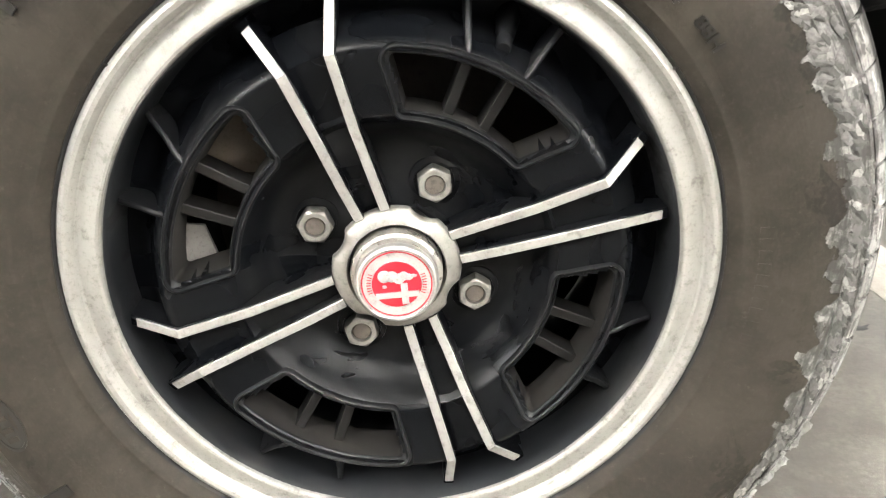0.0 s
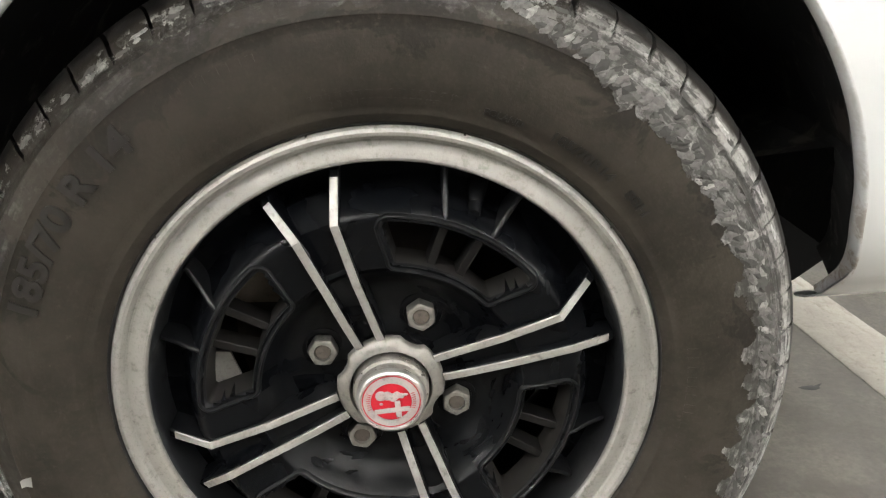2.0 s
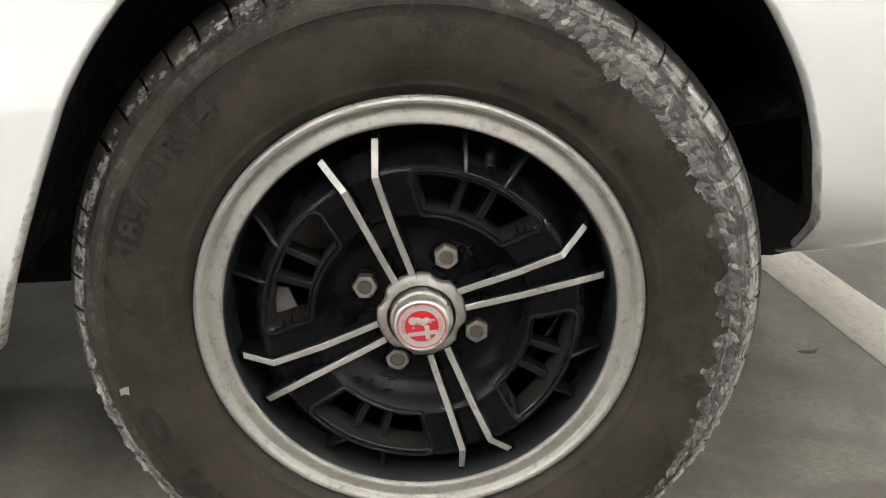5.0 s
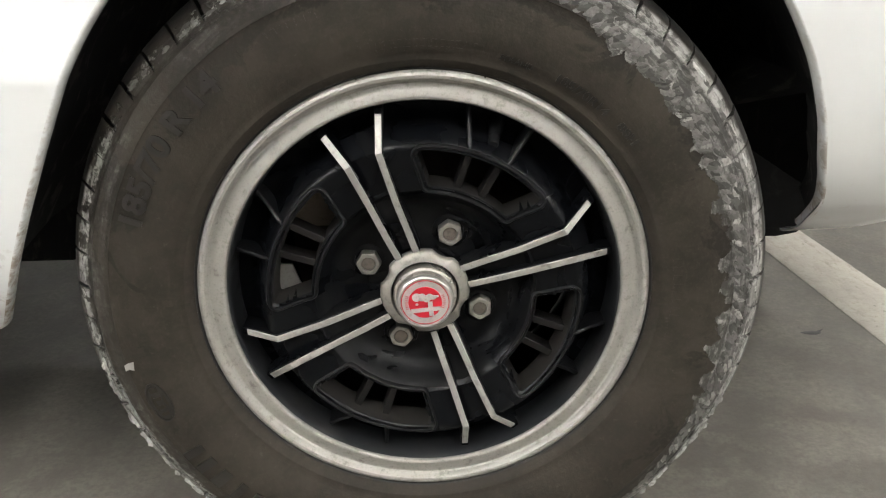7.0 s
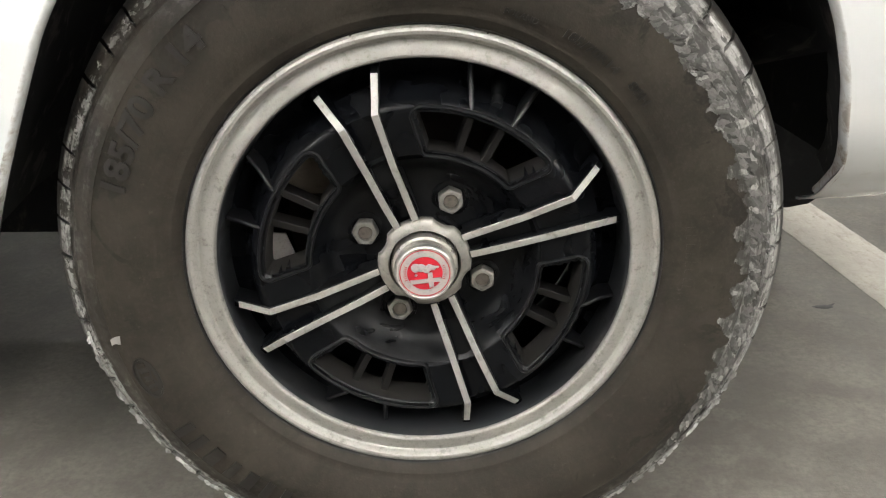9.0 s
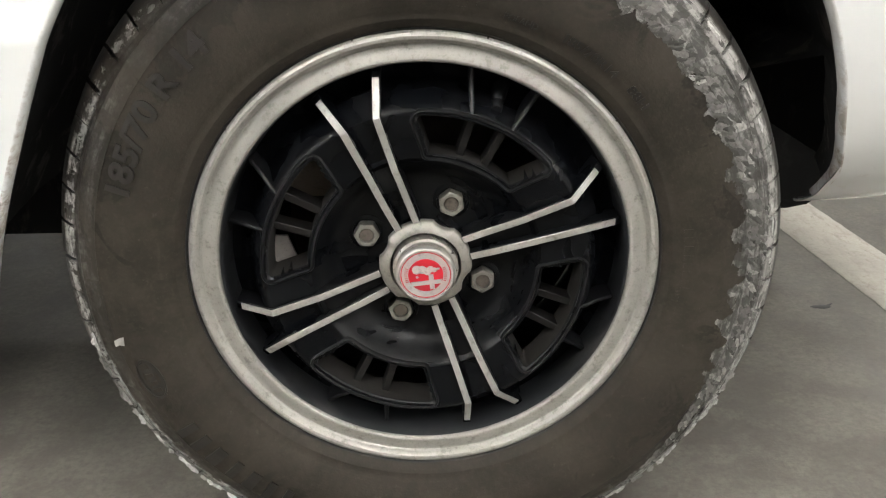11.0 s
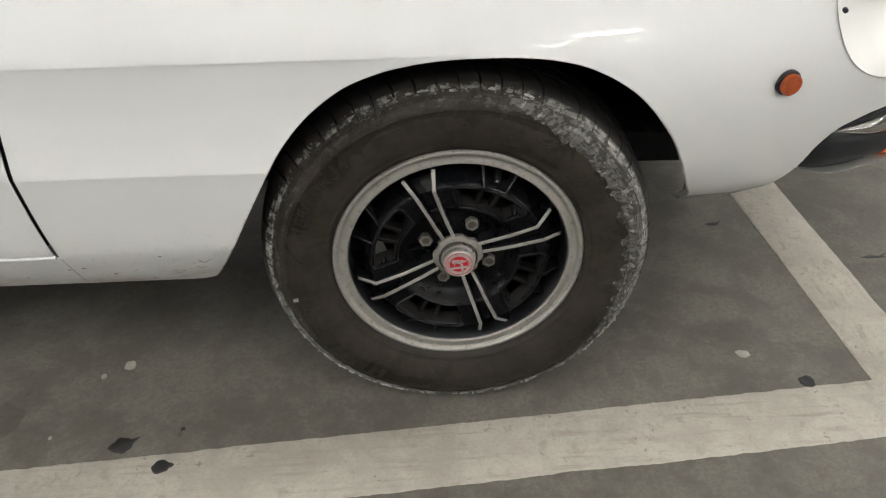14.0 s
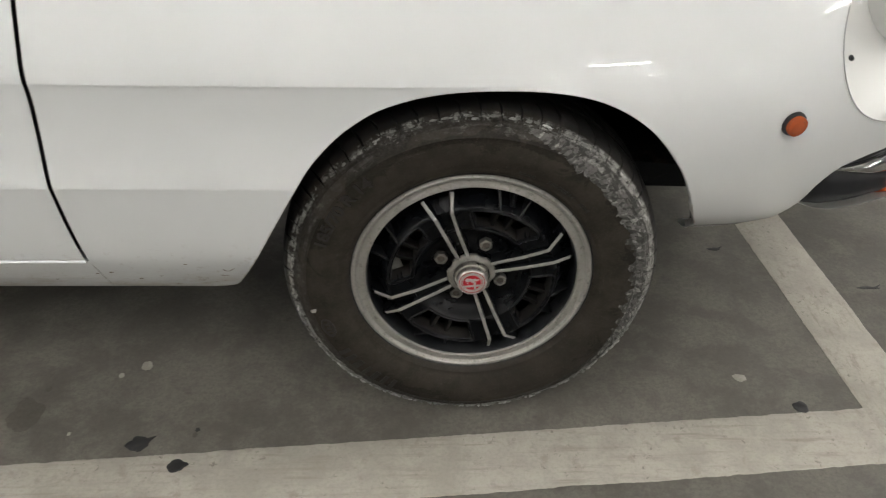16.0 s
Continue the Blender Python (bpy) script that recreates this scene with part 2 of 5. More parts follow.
def make_concrete(name, dark, light, line=False):
    m = material(name, dark, 0.75)
    g = Graph(m)
    p = g.position()
    wide = g.noise(p, 4.5, 5, 0.62, 0.2)
    mid = g.noise(p, 13, 5, 0.62, 0.3)
    fine = g.noise(p, 170, 4, 0.7)
    tone = g.mix(g.ramp(g.math("ADD", g.math("MULTIPLY", wide, 0.45), g.math("MULTIPLY", mid, 0.55)), 0.40, 0.60), dark, light)
    if line:
        # worn road paint: dirt dragged along the stripe, grey blotches, a few shallow chips
        x, y, z = g.split(p)
        along = g.join(g.math("MULTIPLY", x, 0.07), y, z) if line == 1 else g.join(x, g.math("MULTIPLY", y, 0.3), z)
        tone = g.mix(g.math("MULTIPLY", g.ramp(g.noise(along, 75, 5, 0.7), 0.50, 0.68), g.ramp(g.noise(p, 7, 3), 0.38, 0.62, 0.15, 0.75)), tone, (0.23, 0.205, 0.165))
        tone = g.mix(g.ramp(g.noise(p, 30, 6, 0.72, 0.3), 0.53, 0.70, 0.0, 0.70), tone, (0.25, 0.226, 0.185))
        chips = g.math("MULTIPLY", g.ramp(g.noise(p, 75, 5, 0.7, 0.5), 0.60, 0.66), g.ramp(g.noise(p, 9, 3), 0.44, 0.60))
        tone = g.mix(g.math("MULTIPLY", chips, 0.75), tone, (0.14, 0.126, 0.102))
    else:
        spots = g.math("MULTIPLY", g.ramp(g.noise(p, 42, 6, 0.75, 0.2), 0.56, 0.72, 0.0, 0.55), g.ramp(g.noise(p, 6, 3), 0.40, 0.62, 0.3, 1.0))
        tone = g.mix(spots, tone, tuple(c * 0.55 for c in dark))
        grain = g.noise(p, 95, 5, 0.75)
        tone = g.mix(g.ramp(grain, 0.36, 0.62, 0.32, 0.0), tone, tuple(c * 0.62 for c in dark))
        pale = g.ramp(g.noise(p, 120, 5, 0.8), 0.62, 0.78, 0.0, 0.25)
        tone = g.mix(pale, tone, tuple(c * 1.6 for c in light))
    g.base(g.mix(g.ramp(fine, 0.4, 0.75, 0.0, 0.35), tone, tuple(c * 0.7 for c in dark)))
    g.rough(g.ramp(mid, 0.3, 0.7, 0.55, 0.85))
    g.bump(g.math("ADD", g.math("MULTIPLY", fine, 0.5), g.math("MULTIPLY", mid, 0.8)), 0.0012, 0.5)
    return m


def make_torn(name, low, high, bright):
    """Torn rubber: every scale has its own grey."""
    m = material(name, high, 0.75)
    g = Graph(m)
    own = g.tree.nodes.new("ShaderNodeNewGeometry").outputs["Random Per Island"]
    p = g.position()
    grey = g.mix(g.ramp(own, 0.0, 0.85), low, high)
    grey = g.mix(g.ramp(own, 0.90, 0.97), grey, bright)
    grey = g.mix(g.ramp(g.noise(p, 240, 5, 0.7), 0.40, 0.68, 0.0, 0.55), grey, (0.055, 0.053, 0.049))
    g.base(grey)
    g.bsdf.inputs["Specular IOR Level"].default_value = 0.2
    g.bump(g.noise(p, 520, 4, 0.7), 0.0004, 0.6)
    return m


TORN = make_torn("torn_rubber", (0.040, 0.039, 0.036), (0.130, 0.127, 0.120), (0.26, 0.255, 0.24))
SCRAPED = make_torn("scraped_rubber", (0.075, 0.073, 0.069), (0.21, 0.206, 0.197), (0.34, 0.335, 0.32))
WORN_EDGE = make_torn("pale_scraped_rubber", (0.17, 0.168, 0.160), (0.40, 0.395, 0.38), (0.55, 0.545, 0.53))
PAINT = make_paint()
LIP_PAINT = make_paint("grimy_white_paint", 0.85)
RUBBER = make_rubber()
ALLOY = make_alloy("cast_alloy", (0.315, 0.305, 0.284), 0.44, 0.45)
MACHINED = make_alloy("machined_alloy", (0.345, 0.336, 0.316), 0.38, 0.45)
STEEL = make_alloy("plated_steel", (0.265, 0.254, 0.233), 0.40, 0.6)
BOLT_END = make_alloy("dull_bolt_steel", (0.14, 0.122, 0.105), 0.5, 0.6)
BLACK = make_black("satin_black_paint", (0.0024, 0.0028, 0.0036), (0.0095, 0.0097, 0.0101), 0.20, 0.27, 0.125, True)
LIP_BLACK = make_black("worn_black_edge", (0.0060, 0.0064, 0.0072), (0.020, 0.020, 0.0205), 0.34, 0.30, 0.24)
BRAKE_DUST = make_black("brake_dusted_black", (0.012, 0.0110, 0.0100), (0.026, 0.023, 0.0205), 0.35, 0.6, 0.35)
# dusty black, its base lifted to stand for haze over the shaded barrel
BARREL = make_black("dusty_hazed_barrel", (0.017, 0.0184, 0.0206), (0.050, 0.049, 0.047), 0.36, 0.34, 0.6)
DUSTY = make_black("dusty_black", (0.0034, 0.0032, 0.0030), (0.011, 0.0095, 0.0085), 0.30, 0.6, 0.25)
UNDERSEAL = make_black("black_underseal", (0.008, 0.008, 0.0085), (0.045, 0.036, 0.029), 0.40, 0.7)
WELL = make_black("dusty_wheel_well", (0.0080, 0.0082, 0.0086), (0.060, 0.047, 0.037), 0.34, 0.75, 0.25)
# grey kept pale so the underside throws light back onto the floor
BOUNCE_GREY = make_black("bounce_grey_underbody", (0.10, 0.096, 0.09), (0.22, 0.21, 0.19), 0.4, 0.8)
# near-black that stands for deep shade on the added blocking plates
BLACKOUT = make_black("blackout_shade", (0.0065, 0.0067, 0.0072), (0.015, 0.0135, 0.012), 0.2, 0.8, 0.2)
TRIM_BLACK = make_black("black_bumper_rubber", (0.011, 0.0115, 0.0135), (0.035, 0.035, 0.036), 0.2, 0.5, 0.3)
CALIPER = make_alloy("rusty_iron", (0.30, 0.245, 0.20), 0.6, 0.1)
ROTOR = make_alloy("brake_iron", (0.060, 0.048, 0.040), 0.55, 0.3)
LAMP_GREY = material("lamp_recess_grey", (0.72, 0.72, 0.705), 0.38, 0.45)
HUB = make_alloy("hub_cap_plating", (0.50, 0.48, 0.45), 0.30, 0.9)
CAP_RIM = material("polished_cap_rim", (0.62, 0.61, 0.59), 0.30, 0.9)
CHROME = material("chrome", (0.62, 0.62, 0.63), 0.12, 1.0)
MIRROR = material("lamp_reflector", (0.9, 0.9, 0.9), 0.12, 1.0)
RED = material("red_enamel", (0.42, 0.008, 0.020), 0.38, 0, 0.3)
CAP_FACE = make_alloy("cap_face_silver", (0.45, 0.435, 0.42), 0.42, 0.4)
AMBER = material("amber_plastic", (0.36, 0.062, 0.010), 0.14, 0, 0.6)
CONCRETE = make_concrete("garage_concrete", (0.080, 0.0742, 0.063), (0.146, 0.1365, 0.1175))
WALL_CONCRETE = make_concrete("painted_concrete", (0.66, 0.655, 0.635), (0.74, 0.735, 0.715))
LINE = make_concrete("worn_white_line_paint", (0.305, 0.287, 0.250), (0.39, 0.370, 0.326), 1)
LINE_ACROSS = make_concrete("worn_grey_line_paint", (0.305, 0.286, 0.249), (0.385, 0.364, 0.320), 2)
STAIN = make_concrete("oil_stained_concrete", (0.068, 0.0625, 0.052), (0.098, 0.0905, 0.076))
SEAM = make_black("seam_dirt", (0.26, 0.25, 0.23), (0.40, 0.385, 0.36), 0.3, 0.7, 0.3)
RUST = make_black("rusty_chip", (0.16, 0.115, 0.080), (0.30, 0.25, 0.20), 0.4, 0.8, 0.2)
GUM = make_black("blackened_gum", (0.012, 0.012, 0.012), (0.04, 0.04, 0.038), 0.3, 0.6)
PAPER = make_concrete("pale_chip", (0.24, 0.228, 0.20), (0.32, 0.305, 0.27))
LETTER = make_black("moulded_rubber", (0.0078, 0.0066, 0.0052), (0.045, 0.040, 0.034), 0.20, 0.55, 0.4)
FLAKE = material("pale_rubber_flake", (0.33, 0.32, 0.30), 0.7)
GREY_METAL = make_alloy("grey_metal", (0.40, 0.385, 0.36), 0.5, 0.2)
GLASS = material("clear_plastic", (0.97, 0.97, 0.96), 0.02)
GLASS.node_tree.nodes["Principled BSDF"].inputs["Transmission Weight"].default_value = 1.0
GLASS.node_tree.nodes["Principled BSDF"].inputs["IOR"].default_value = 1.45
TUBE_GLOW = material("lit_tube", (0.9, 0.9, 0.88), 0.4)
TUBE_GLOW.node_tree.nodes["Principled BSDF"].inputs["Emission Color"].default_value = (1, 0.975, 0.93, 1)
TUBE_GLOW.node_tree.nodes["Principled BSDF"].inputs["Emission Strength"].default_value = 110.0


# ---- mesh helpers ----
def mesh_from(bm, name, mat, sharp=40, flat=False):
    bmesh.ops.recalc_face_normals(bm, faces=bm.faces)
    me = bpy.data.meshes.new(name)
    bm.to_mesh(me)
    bm.free()
    me.materials.append(mat)
    if not flat:
        me.polygons.foreach_set("use_smooth", [True] * len(me.polygons))
        me.set_sharp_from_angle(angle=radians(sharp))
    return me


def part(name, bm, mat, parent, label="", sharp=40, flat=False):
    ob = new(name, mesh_from(bm, name, mat, sharp, flat))
    ob.parent = parent
    return tagged(ob, label)


def thing(name, bm, mat, label, category, kind="", sharp=40, group=""):
    ob = new(name, mesh_from(bm, name, mat, sharp))
    return tagged(ob, label, category, group, kind)


def polar(r, a, y):
    return Vector((r * math.cos(radians(a)), y, r * math.sin(radians(a))))


def lathe(profile, n=128, closed=False, bm=None):
    """Turns (r, y) points round the y axis."""
    bm = bm or bmesh.new()
    rings = [[bm.verts.new(polar(r, 360 * k / n, y)) for k in range(n)] for r, y in profile]
    pairs = list(zip(rings, rings[1:])) + ([(rings[-1], rings[0])] if closed else [])
    for a, b in pairs:
        for k in range(n):
            bm.faces.new((a[k], a[(k + 1) % n], b[(k + 1) % n], b[k]))
    return bm


def cap_ring(bm, r, y, n):
    """A disc that closes a turned part."""
    bm.faces.new([bm.verts.new(polar(r, 360 * k / n, y)) for k in range(n)])


def box(x0, x1, y0, y1, z0, z1, bevel=0.0, bm=None):
    bm = bm or bmesh.new()
    v = [bm.verts.new((x, y, z)) for x in (x0, x1) for y in (y0, y1) for z in (z0, z1)]
    for f in ((0, 1, 3, 2), (4, 6, 7, 5), (0, 4, 5, 1), (2, 3, 7, 6), (0, 2, 6, 4), (1, 5, 7, 3)):
        bm.faces.new([v[i] for i in f])
    if bevel:
        bmesh.ops.bevel(bm, geom=bm.edges[:], offset=bevel, segments=2, affect="EDGES")
    return bm


def loft(sections, closed_section=True, cap=True, bm=None):
    """Joins sections, lists of points with the same count."""
    bm = bm or bmesh.new()
    rows = [[bm.verts.new(p) for p in s] for s in sections]
    n = len(rows[0])
    for a, b in zip(rows, rows[1:]):
        for k in range(n if closed_section else n - 1):
            bm.faces.new((a[k], a[(k + 1) % n], b[(k + 1) % n], b[k]))
    if cap and closed_section:
        bm.faces.new(rows[0])
        bm.faces.new(rows[-1][::-1])
    return bm


def prism(outline, y0, y1, bm=None):
    """An outline of (x, z) points, made solid from y0 to y1."""
    bm = bm or bmesh.new()
    a = [bm.verts.new((x, y0, z)) for x, z in outline]
    b = [bm.verts.new((x, y1, z)) for x, z in outline]
    n = len(a)
    bm.faces.new(a)
    bm.faces.new(b[::-1])
    for k in range(n):
        bm.faces.new((a[k], b[k], b[(k + 1) % n], a[(k + 1) % n]))
    return bm


def curve_through(xs, ys, x):
    """A smooth curve through points (monotone cubic)."""
    if x <= xs[0]:
        return ys[0] + (x - xs[0]) * (ys[1] - ys[0]) / (xs[1] - xs[0])
    if x >= xs[-1]:
        return ys[-1] + (x - xs[-1]) * (ys[-1] - ys[-2]) / (xs[-1] - xs[-2])
    i = max(k for k in range(len(xs) - 1) if xs[k] <= x)
    d = [(ys[k + 1] - ys[k]) / (xs[k + 1] - xs[k]) for k in range(len(xs) - 1)]

    def slope(k):
        if k == 0 or k == len(xs) - 1:
            return d[0] if k == 0 else d[-1]
        return 0.0 if d[k - 1] * d[k] <= 0 else 2 * d[k - 1] * d[k] / (d[k - 1] + d[k])

    h = xs[i + 1] - xs[i]
    t = (x - xs[i]) / h
    return ((2 * t ** 3 - 3 * t ** 2 + 1) * ys[i] + (t ** 3 - 2 * t ** 2 + t) * h * slope(i)
            + (-2 * t ** 3 + 3 * t ** 2) * ys[i + 1] + (t ** 3 - t ** 2) * h * slope(i + 1))


# ---- the garage ----
def grid_sheet(x0, x1, y0, y1, z, n=24):
    bm = bmesh.new()
    bmesh.ops.create_grid(bm, x_segments=n, y_segments=n, size=0.5)
    for v in bm.verts:
        v.co = Vector((x0 + (v.co.x + 0.5) * (x1 - x0), y0 + (v.co.y + 0.5) * (y1 - y0), z))
    return bm


X0, X1, Y0, Y1 = -12.0, 16.0, -17.0, 14.0
thing("floor", grid_sheet(X0, X1, Y0, Y1, 0.0), CONCRETE, "grey stained concrete garage floor", "floor", "structure")
# unseen ceiling and walls that close the hall, pale to bounce light
thing("ceiling", box(X0, X1, Y0, Y1, CEILING, CEILING + 0.2), WALL_CONCRETE, "unseen pale concrete garage ceiling", "ceiling", "structure")
thing("wall_north", box(X0, X1, Y1, Y1 + 0.2, 0, CEILING), WALL_CONCRETE, "plain unseen pale concrete garage wall", "wall", "structure")
thing("wall_south", box(X0, X1, Y0 - 0.2, Y0, 0, CEILING), WALL_CONCRETE, "plain unseen pale concrete garage wall", "wall", "structure")
thing("wall_west", box(X0 - 0.2, X0, Y0, Y1, 0, CEILING), WALL_CONCRETE, "plain unseen pale concrete garage wall", "wall", "structure")
thing("wall_east", box(X1, X1 + 0.2, Y0, Y1, 0, CEILING), WALL_CONCRETE, "plain unseen pale concrete garage wall", "wall", "structure")


def ceiling_light(x, y, length, turned):
    root = new("ceiling_light")
    root.matrix_world = pose(x, y, CEILING, 0, 0, 90 * turned)
    tagged(root, "white fluorescent batten lamp under the ceiling, out of view", "ceiling light", "ceiling lights")
    h = length / 2
    part("housing", box(-h - 0.03, h + 0.03, -0.06, 0.06, -0.07, 0.0, 0.006), GREY_METAL, root)
    tube = lathe([(0.019, -h), (0.019, h)], 16)
    cap_ring(tube, 0.019, -h, 16)
    cap_ring(tube, 0.019, h, 16)
    bmesh.ops.transform(tube, matrix=Matrix.Rotation(radians(90), 4, "Z"), verts=tube.verts)
    bmesh.ops.translate(tube, vec=(0, 0, -0.094), verts=tube.verts)
    part("tube", tube, TUBE_GLOW, root, "lit white fluorescent tube")


for x, y, length, turned in TUBES:
    ceiling_light(x, y, length, turned)


def wobbly_strip(a, b, width, seed, step=0.006, rag=0.0022, lift=0.0):
    """A painted stripe from a to b whose long edges are uneven. a and b lie on its middle line."""
    rng = random.Random(seed)
    a, b = Vector((*a, 0)), Vector((*b, 0))
    along = (b - a).normalized()
    side = Vector((-along.y, along.x, 0))
    n = int((b - a).length / step)
    bm = bmesh.new()
    rows = []
    for k in range(n + 1):
        p = a.lerp(b, k / n)
        e1, e2 = (rag * (0.9 * noise.noise(Vector((k * 0.035, q, 0))) + 0.9 * noise.noise(Vector((k * 0.21, q + 3, 0)))) + rng.uniform(-rag, rag) * 0.30
                  - 2.2 * rag * max(0.0, noise.noise(Vector((k * 0.09, q + 9, 0))) - 0.32) for q in (seed, seed + 7.3))
        l, r = p + side * (width / 2 + e1), p - side * (width / 2 + e2)
        rows.append([bm.verts.new((q.x, q.y, z + lift)) for q, z in ((l, 0.0002), (l - side * 0.003, 0.0014), (p, 0.0016), (r + side * 0.003, 0.0014), (r, 0.0002))])
    for s, t in zip(rows, rows[1:]):
        for k in range(4):
            bm.faces.new((s[k], s[k + 1], t[k + 1], t[k]))
    return bm


def edge_line(x, off=0.0):
    return -0.129 + 0.0745 * x + off


thing("bay_line_side", wobbly_strip((-4.2, edge_line(-4.2)), (0.930, edge_line(0.930)), 0.126, 3), LINE,
      "worn chipped white bay line painted on the floor", "floor marking", "structure")
thing("bay_line_end", wobbly_strip((0.8080, -0.075), (0.562, 3.2), 0.125, 11, rag=0.0013, lift=0.0006), LINE_ACROSS,
      "worn chipped white bay line painted on the floor", "floor marking", "structure")


def blob(name, x, y, w, d, mat, label, category, seed, height=0.002, tail=0.0, group=""):
    """A flat irregular patch lying on the floor."""
    rng = random.Random(seed)
    bm = bmesh.new()
    n = 22
    base = 0.0016 if y < edge_line(x) + 0.063 else 0.0
    rim, top = [], []
    for k in range(n):
        a = 2 * math.pi * k / n
        s = 1 + 0.35 * noise.noise(Vector((math.cos(a) * 1.3, math.sin(a) * 1.3, seed))) + rng.uniform(-0.08, 0.08)
        px, py = x + w / 2 * s * math.cos(a), y + d / 2 * s * math.sin(a)
        if tail and k == 2:
            px, py = px + tail, py + tail * 0.7
        rim.append(bm.verts.new((px, py, base + 0.0002)))
        top.append(bm.verts.new((x + (px - x) * 0.85, y + (py - y) * 0.85, base + height)))
    bm.faces.new(top)
    for k in range(n):
        bm.faces.new((rim[k], rim[(k + 1) % n], top[(k + 1) % n], top[k]))
    return thing(name, bm, mat, label, category, group=group)


blob("gum_spot", -0.567, -0.080, 0.040, 0.034, GUM, "flattened black gum spot on the concrete", "gum", 1, 0.002, 0.012, "gum spots")
blob("gum_spot", -0.490, -0.130, 0.034, 0.026, GUM, "flattened black gum spot on the white line", "gum", 2, 0.002, 0.0, "gum spots")
blob("gum_spot", 0.625, -0.0055, 0.030, 0.030, GUM, "flattened black gum spot beside the white line", "gum", 3, 0.002, 0.0, "gum spots")
blob("gum_spot", -0.472, -0.050, 0.008, 0.010, GUM, "tiny dark gum spot on the concrete", "gum", 4, 0.001, 0.0, "gum spots")
blob("paper_scrap", -0.601, 0.109, 0.022, 0.024, PAPER, "small pale paper scrap flat on the concrete", "scrap", 5, 0.0015, 0.0, "scraps")
blob("paper_scrap", -0.641, 0.084, 0.011, 0.012, PAPER, "tiny pale paper scrap flat on the concrete", "scrap", 6, 0.0015, 0.0, "scraps")
blob("paper_scrap", 0.535, 0.0705, 0.026, 0.022, PAPER, "small pale paint chip lying on the concrete", "scrap", 7, 0.0015, 0.0, "scraps")
blob("paper_scrap", -0.692, -0.057, 0.007, 0.009, PAPER, "tiny white chip lying on the concrete", "scrap", 8, 0.0012, 0.0, "scraps")

blob("oil_stain", -0.783, -0.011, 0.062, 0.075, STAIN, "dull dark oil stain soaked into the concrete", "stain", 21, 0.0005, 0.0, "oil stains")
blob("oil_stain", -0.475, -0.061, 0.010, 0.012, STAIN, "small dark oil spot on the concrete", "stain", 22, 0.0005, 0.0, "oil stains")
blob("oil_stain", -0.764, 0.050, 0.012, 0.012, STAIN, "small dark oil spot on the concrete", "stain", 23, 0.0005, 0.0, "oil stains")
blob("crack", 0.610, 0.488, 0.030, 0.012, GUM, "short dark crack in the concrete floor", "crack", 25, 0.0006, 0.012, "cracks")
blob("crack", 0.916, 0.344, 0.050, 0.010, GUM, "short dark crack in the concrete floor", "crack", 26, 0.0006, 0.014, "cracks")

# ---- the car ----
car = new("car")
tagged(car, "white classic convertible parked beside a white bay line", "car")
MID = 0.735          # the car's middle plane

Z_REAR = [0.235, 0.260, 0.290, 0.349, 0.419, 0.484, 0.495, 0.503, 0.534, 0.579, 0.600, 0.620, 0.640, 0.650, 0.6550, 0.6565, 0.660, 0.681, 0.696, 0.724, 0.759, 0.799, 0.839, 0.880]
Y_REAR = [0.036, 0.017, -0.002, -0.030, -0.0475, -0.0605, -0.0628, -0.0624, -0.0612, -0.0620, -0.0641, -0.0668, -0.0702, -0.0722, -0.0735, -0.0742, -0.0741, -0.0705, -0.0655, -0.0555, -0.0413, -0.0218, 0.003, 0.034]
Z_FRONT = [0.280, 0.292, 0.302, 0.315, 0.331, 0.354, 0.389, 0.439, 0.499, 0.549, 0.589, 0.624, 0.654, 0.674, 0.694, 0.724, 0.759, 0.799, 0.839, 0.880]
Y_FRONT = [0.150, 0.101, 0.076, 0.053, 0.033, 0.006, -0.019, -0.040, -0.0580, -0.0690, -0.0728, -0.0718, -0.0660, -0.0603, -0.0539, -0.0436, -0.0294, -0.009, 0.016, 0.047]
NOSE_X = [-2.0, 0.0, 0.06, 0.15, 0.20, 0.25, 0.30, 0.35, 0.40, 0.45, 0.50, 0.55, 0.60, 0.65, 0.70, 0.75, 0.80, 0.86]
NOSE_Y = [0.0, 0.0, 0.0005, 0.006, 0.012, 0.020, 0.029, 0.038, 0.047, 0.057, 0.070, 0.086, 0.105, 0.128, 0.156, 0.190, 0.230, 0.290]


def side(x, z):
    """How far out (y) the car's flank stands at x and height z."""
    t = min(1.0, max(0.0, (x + 0.14) / 0.26))
    t = t * t * (3 - 2 * t)
    y = 0.0
    if t < 1:
        y += (1 - t) * curve_through(Z_REAR, Y_REAR, z)
    if t > 0:
        y += t * curve_through(Z_FRONT, Y_FRONT, z)
    return y + 0.020 + curve_through(NOSE_X, NOSE_Y, x) + tuck(x, z)


def tuck(x, z):
    """The wing turns in towards the tyre at the foot of the arch's front edge."""
    a = min(1.0, max(0.0, (x - 0.27) / 0.05)) * min(1.0, max(0.0, (0.480 - x) / 0.130))
    b = min(1.0, max(0.0, (0.470 - z) / 0.13))
    return 0.009 * a * a * (3 - 2 * a) * b * b * (3 - 2 * b)


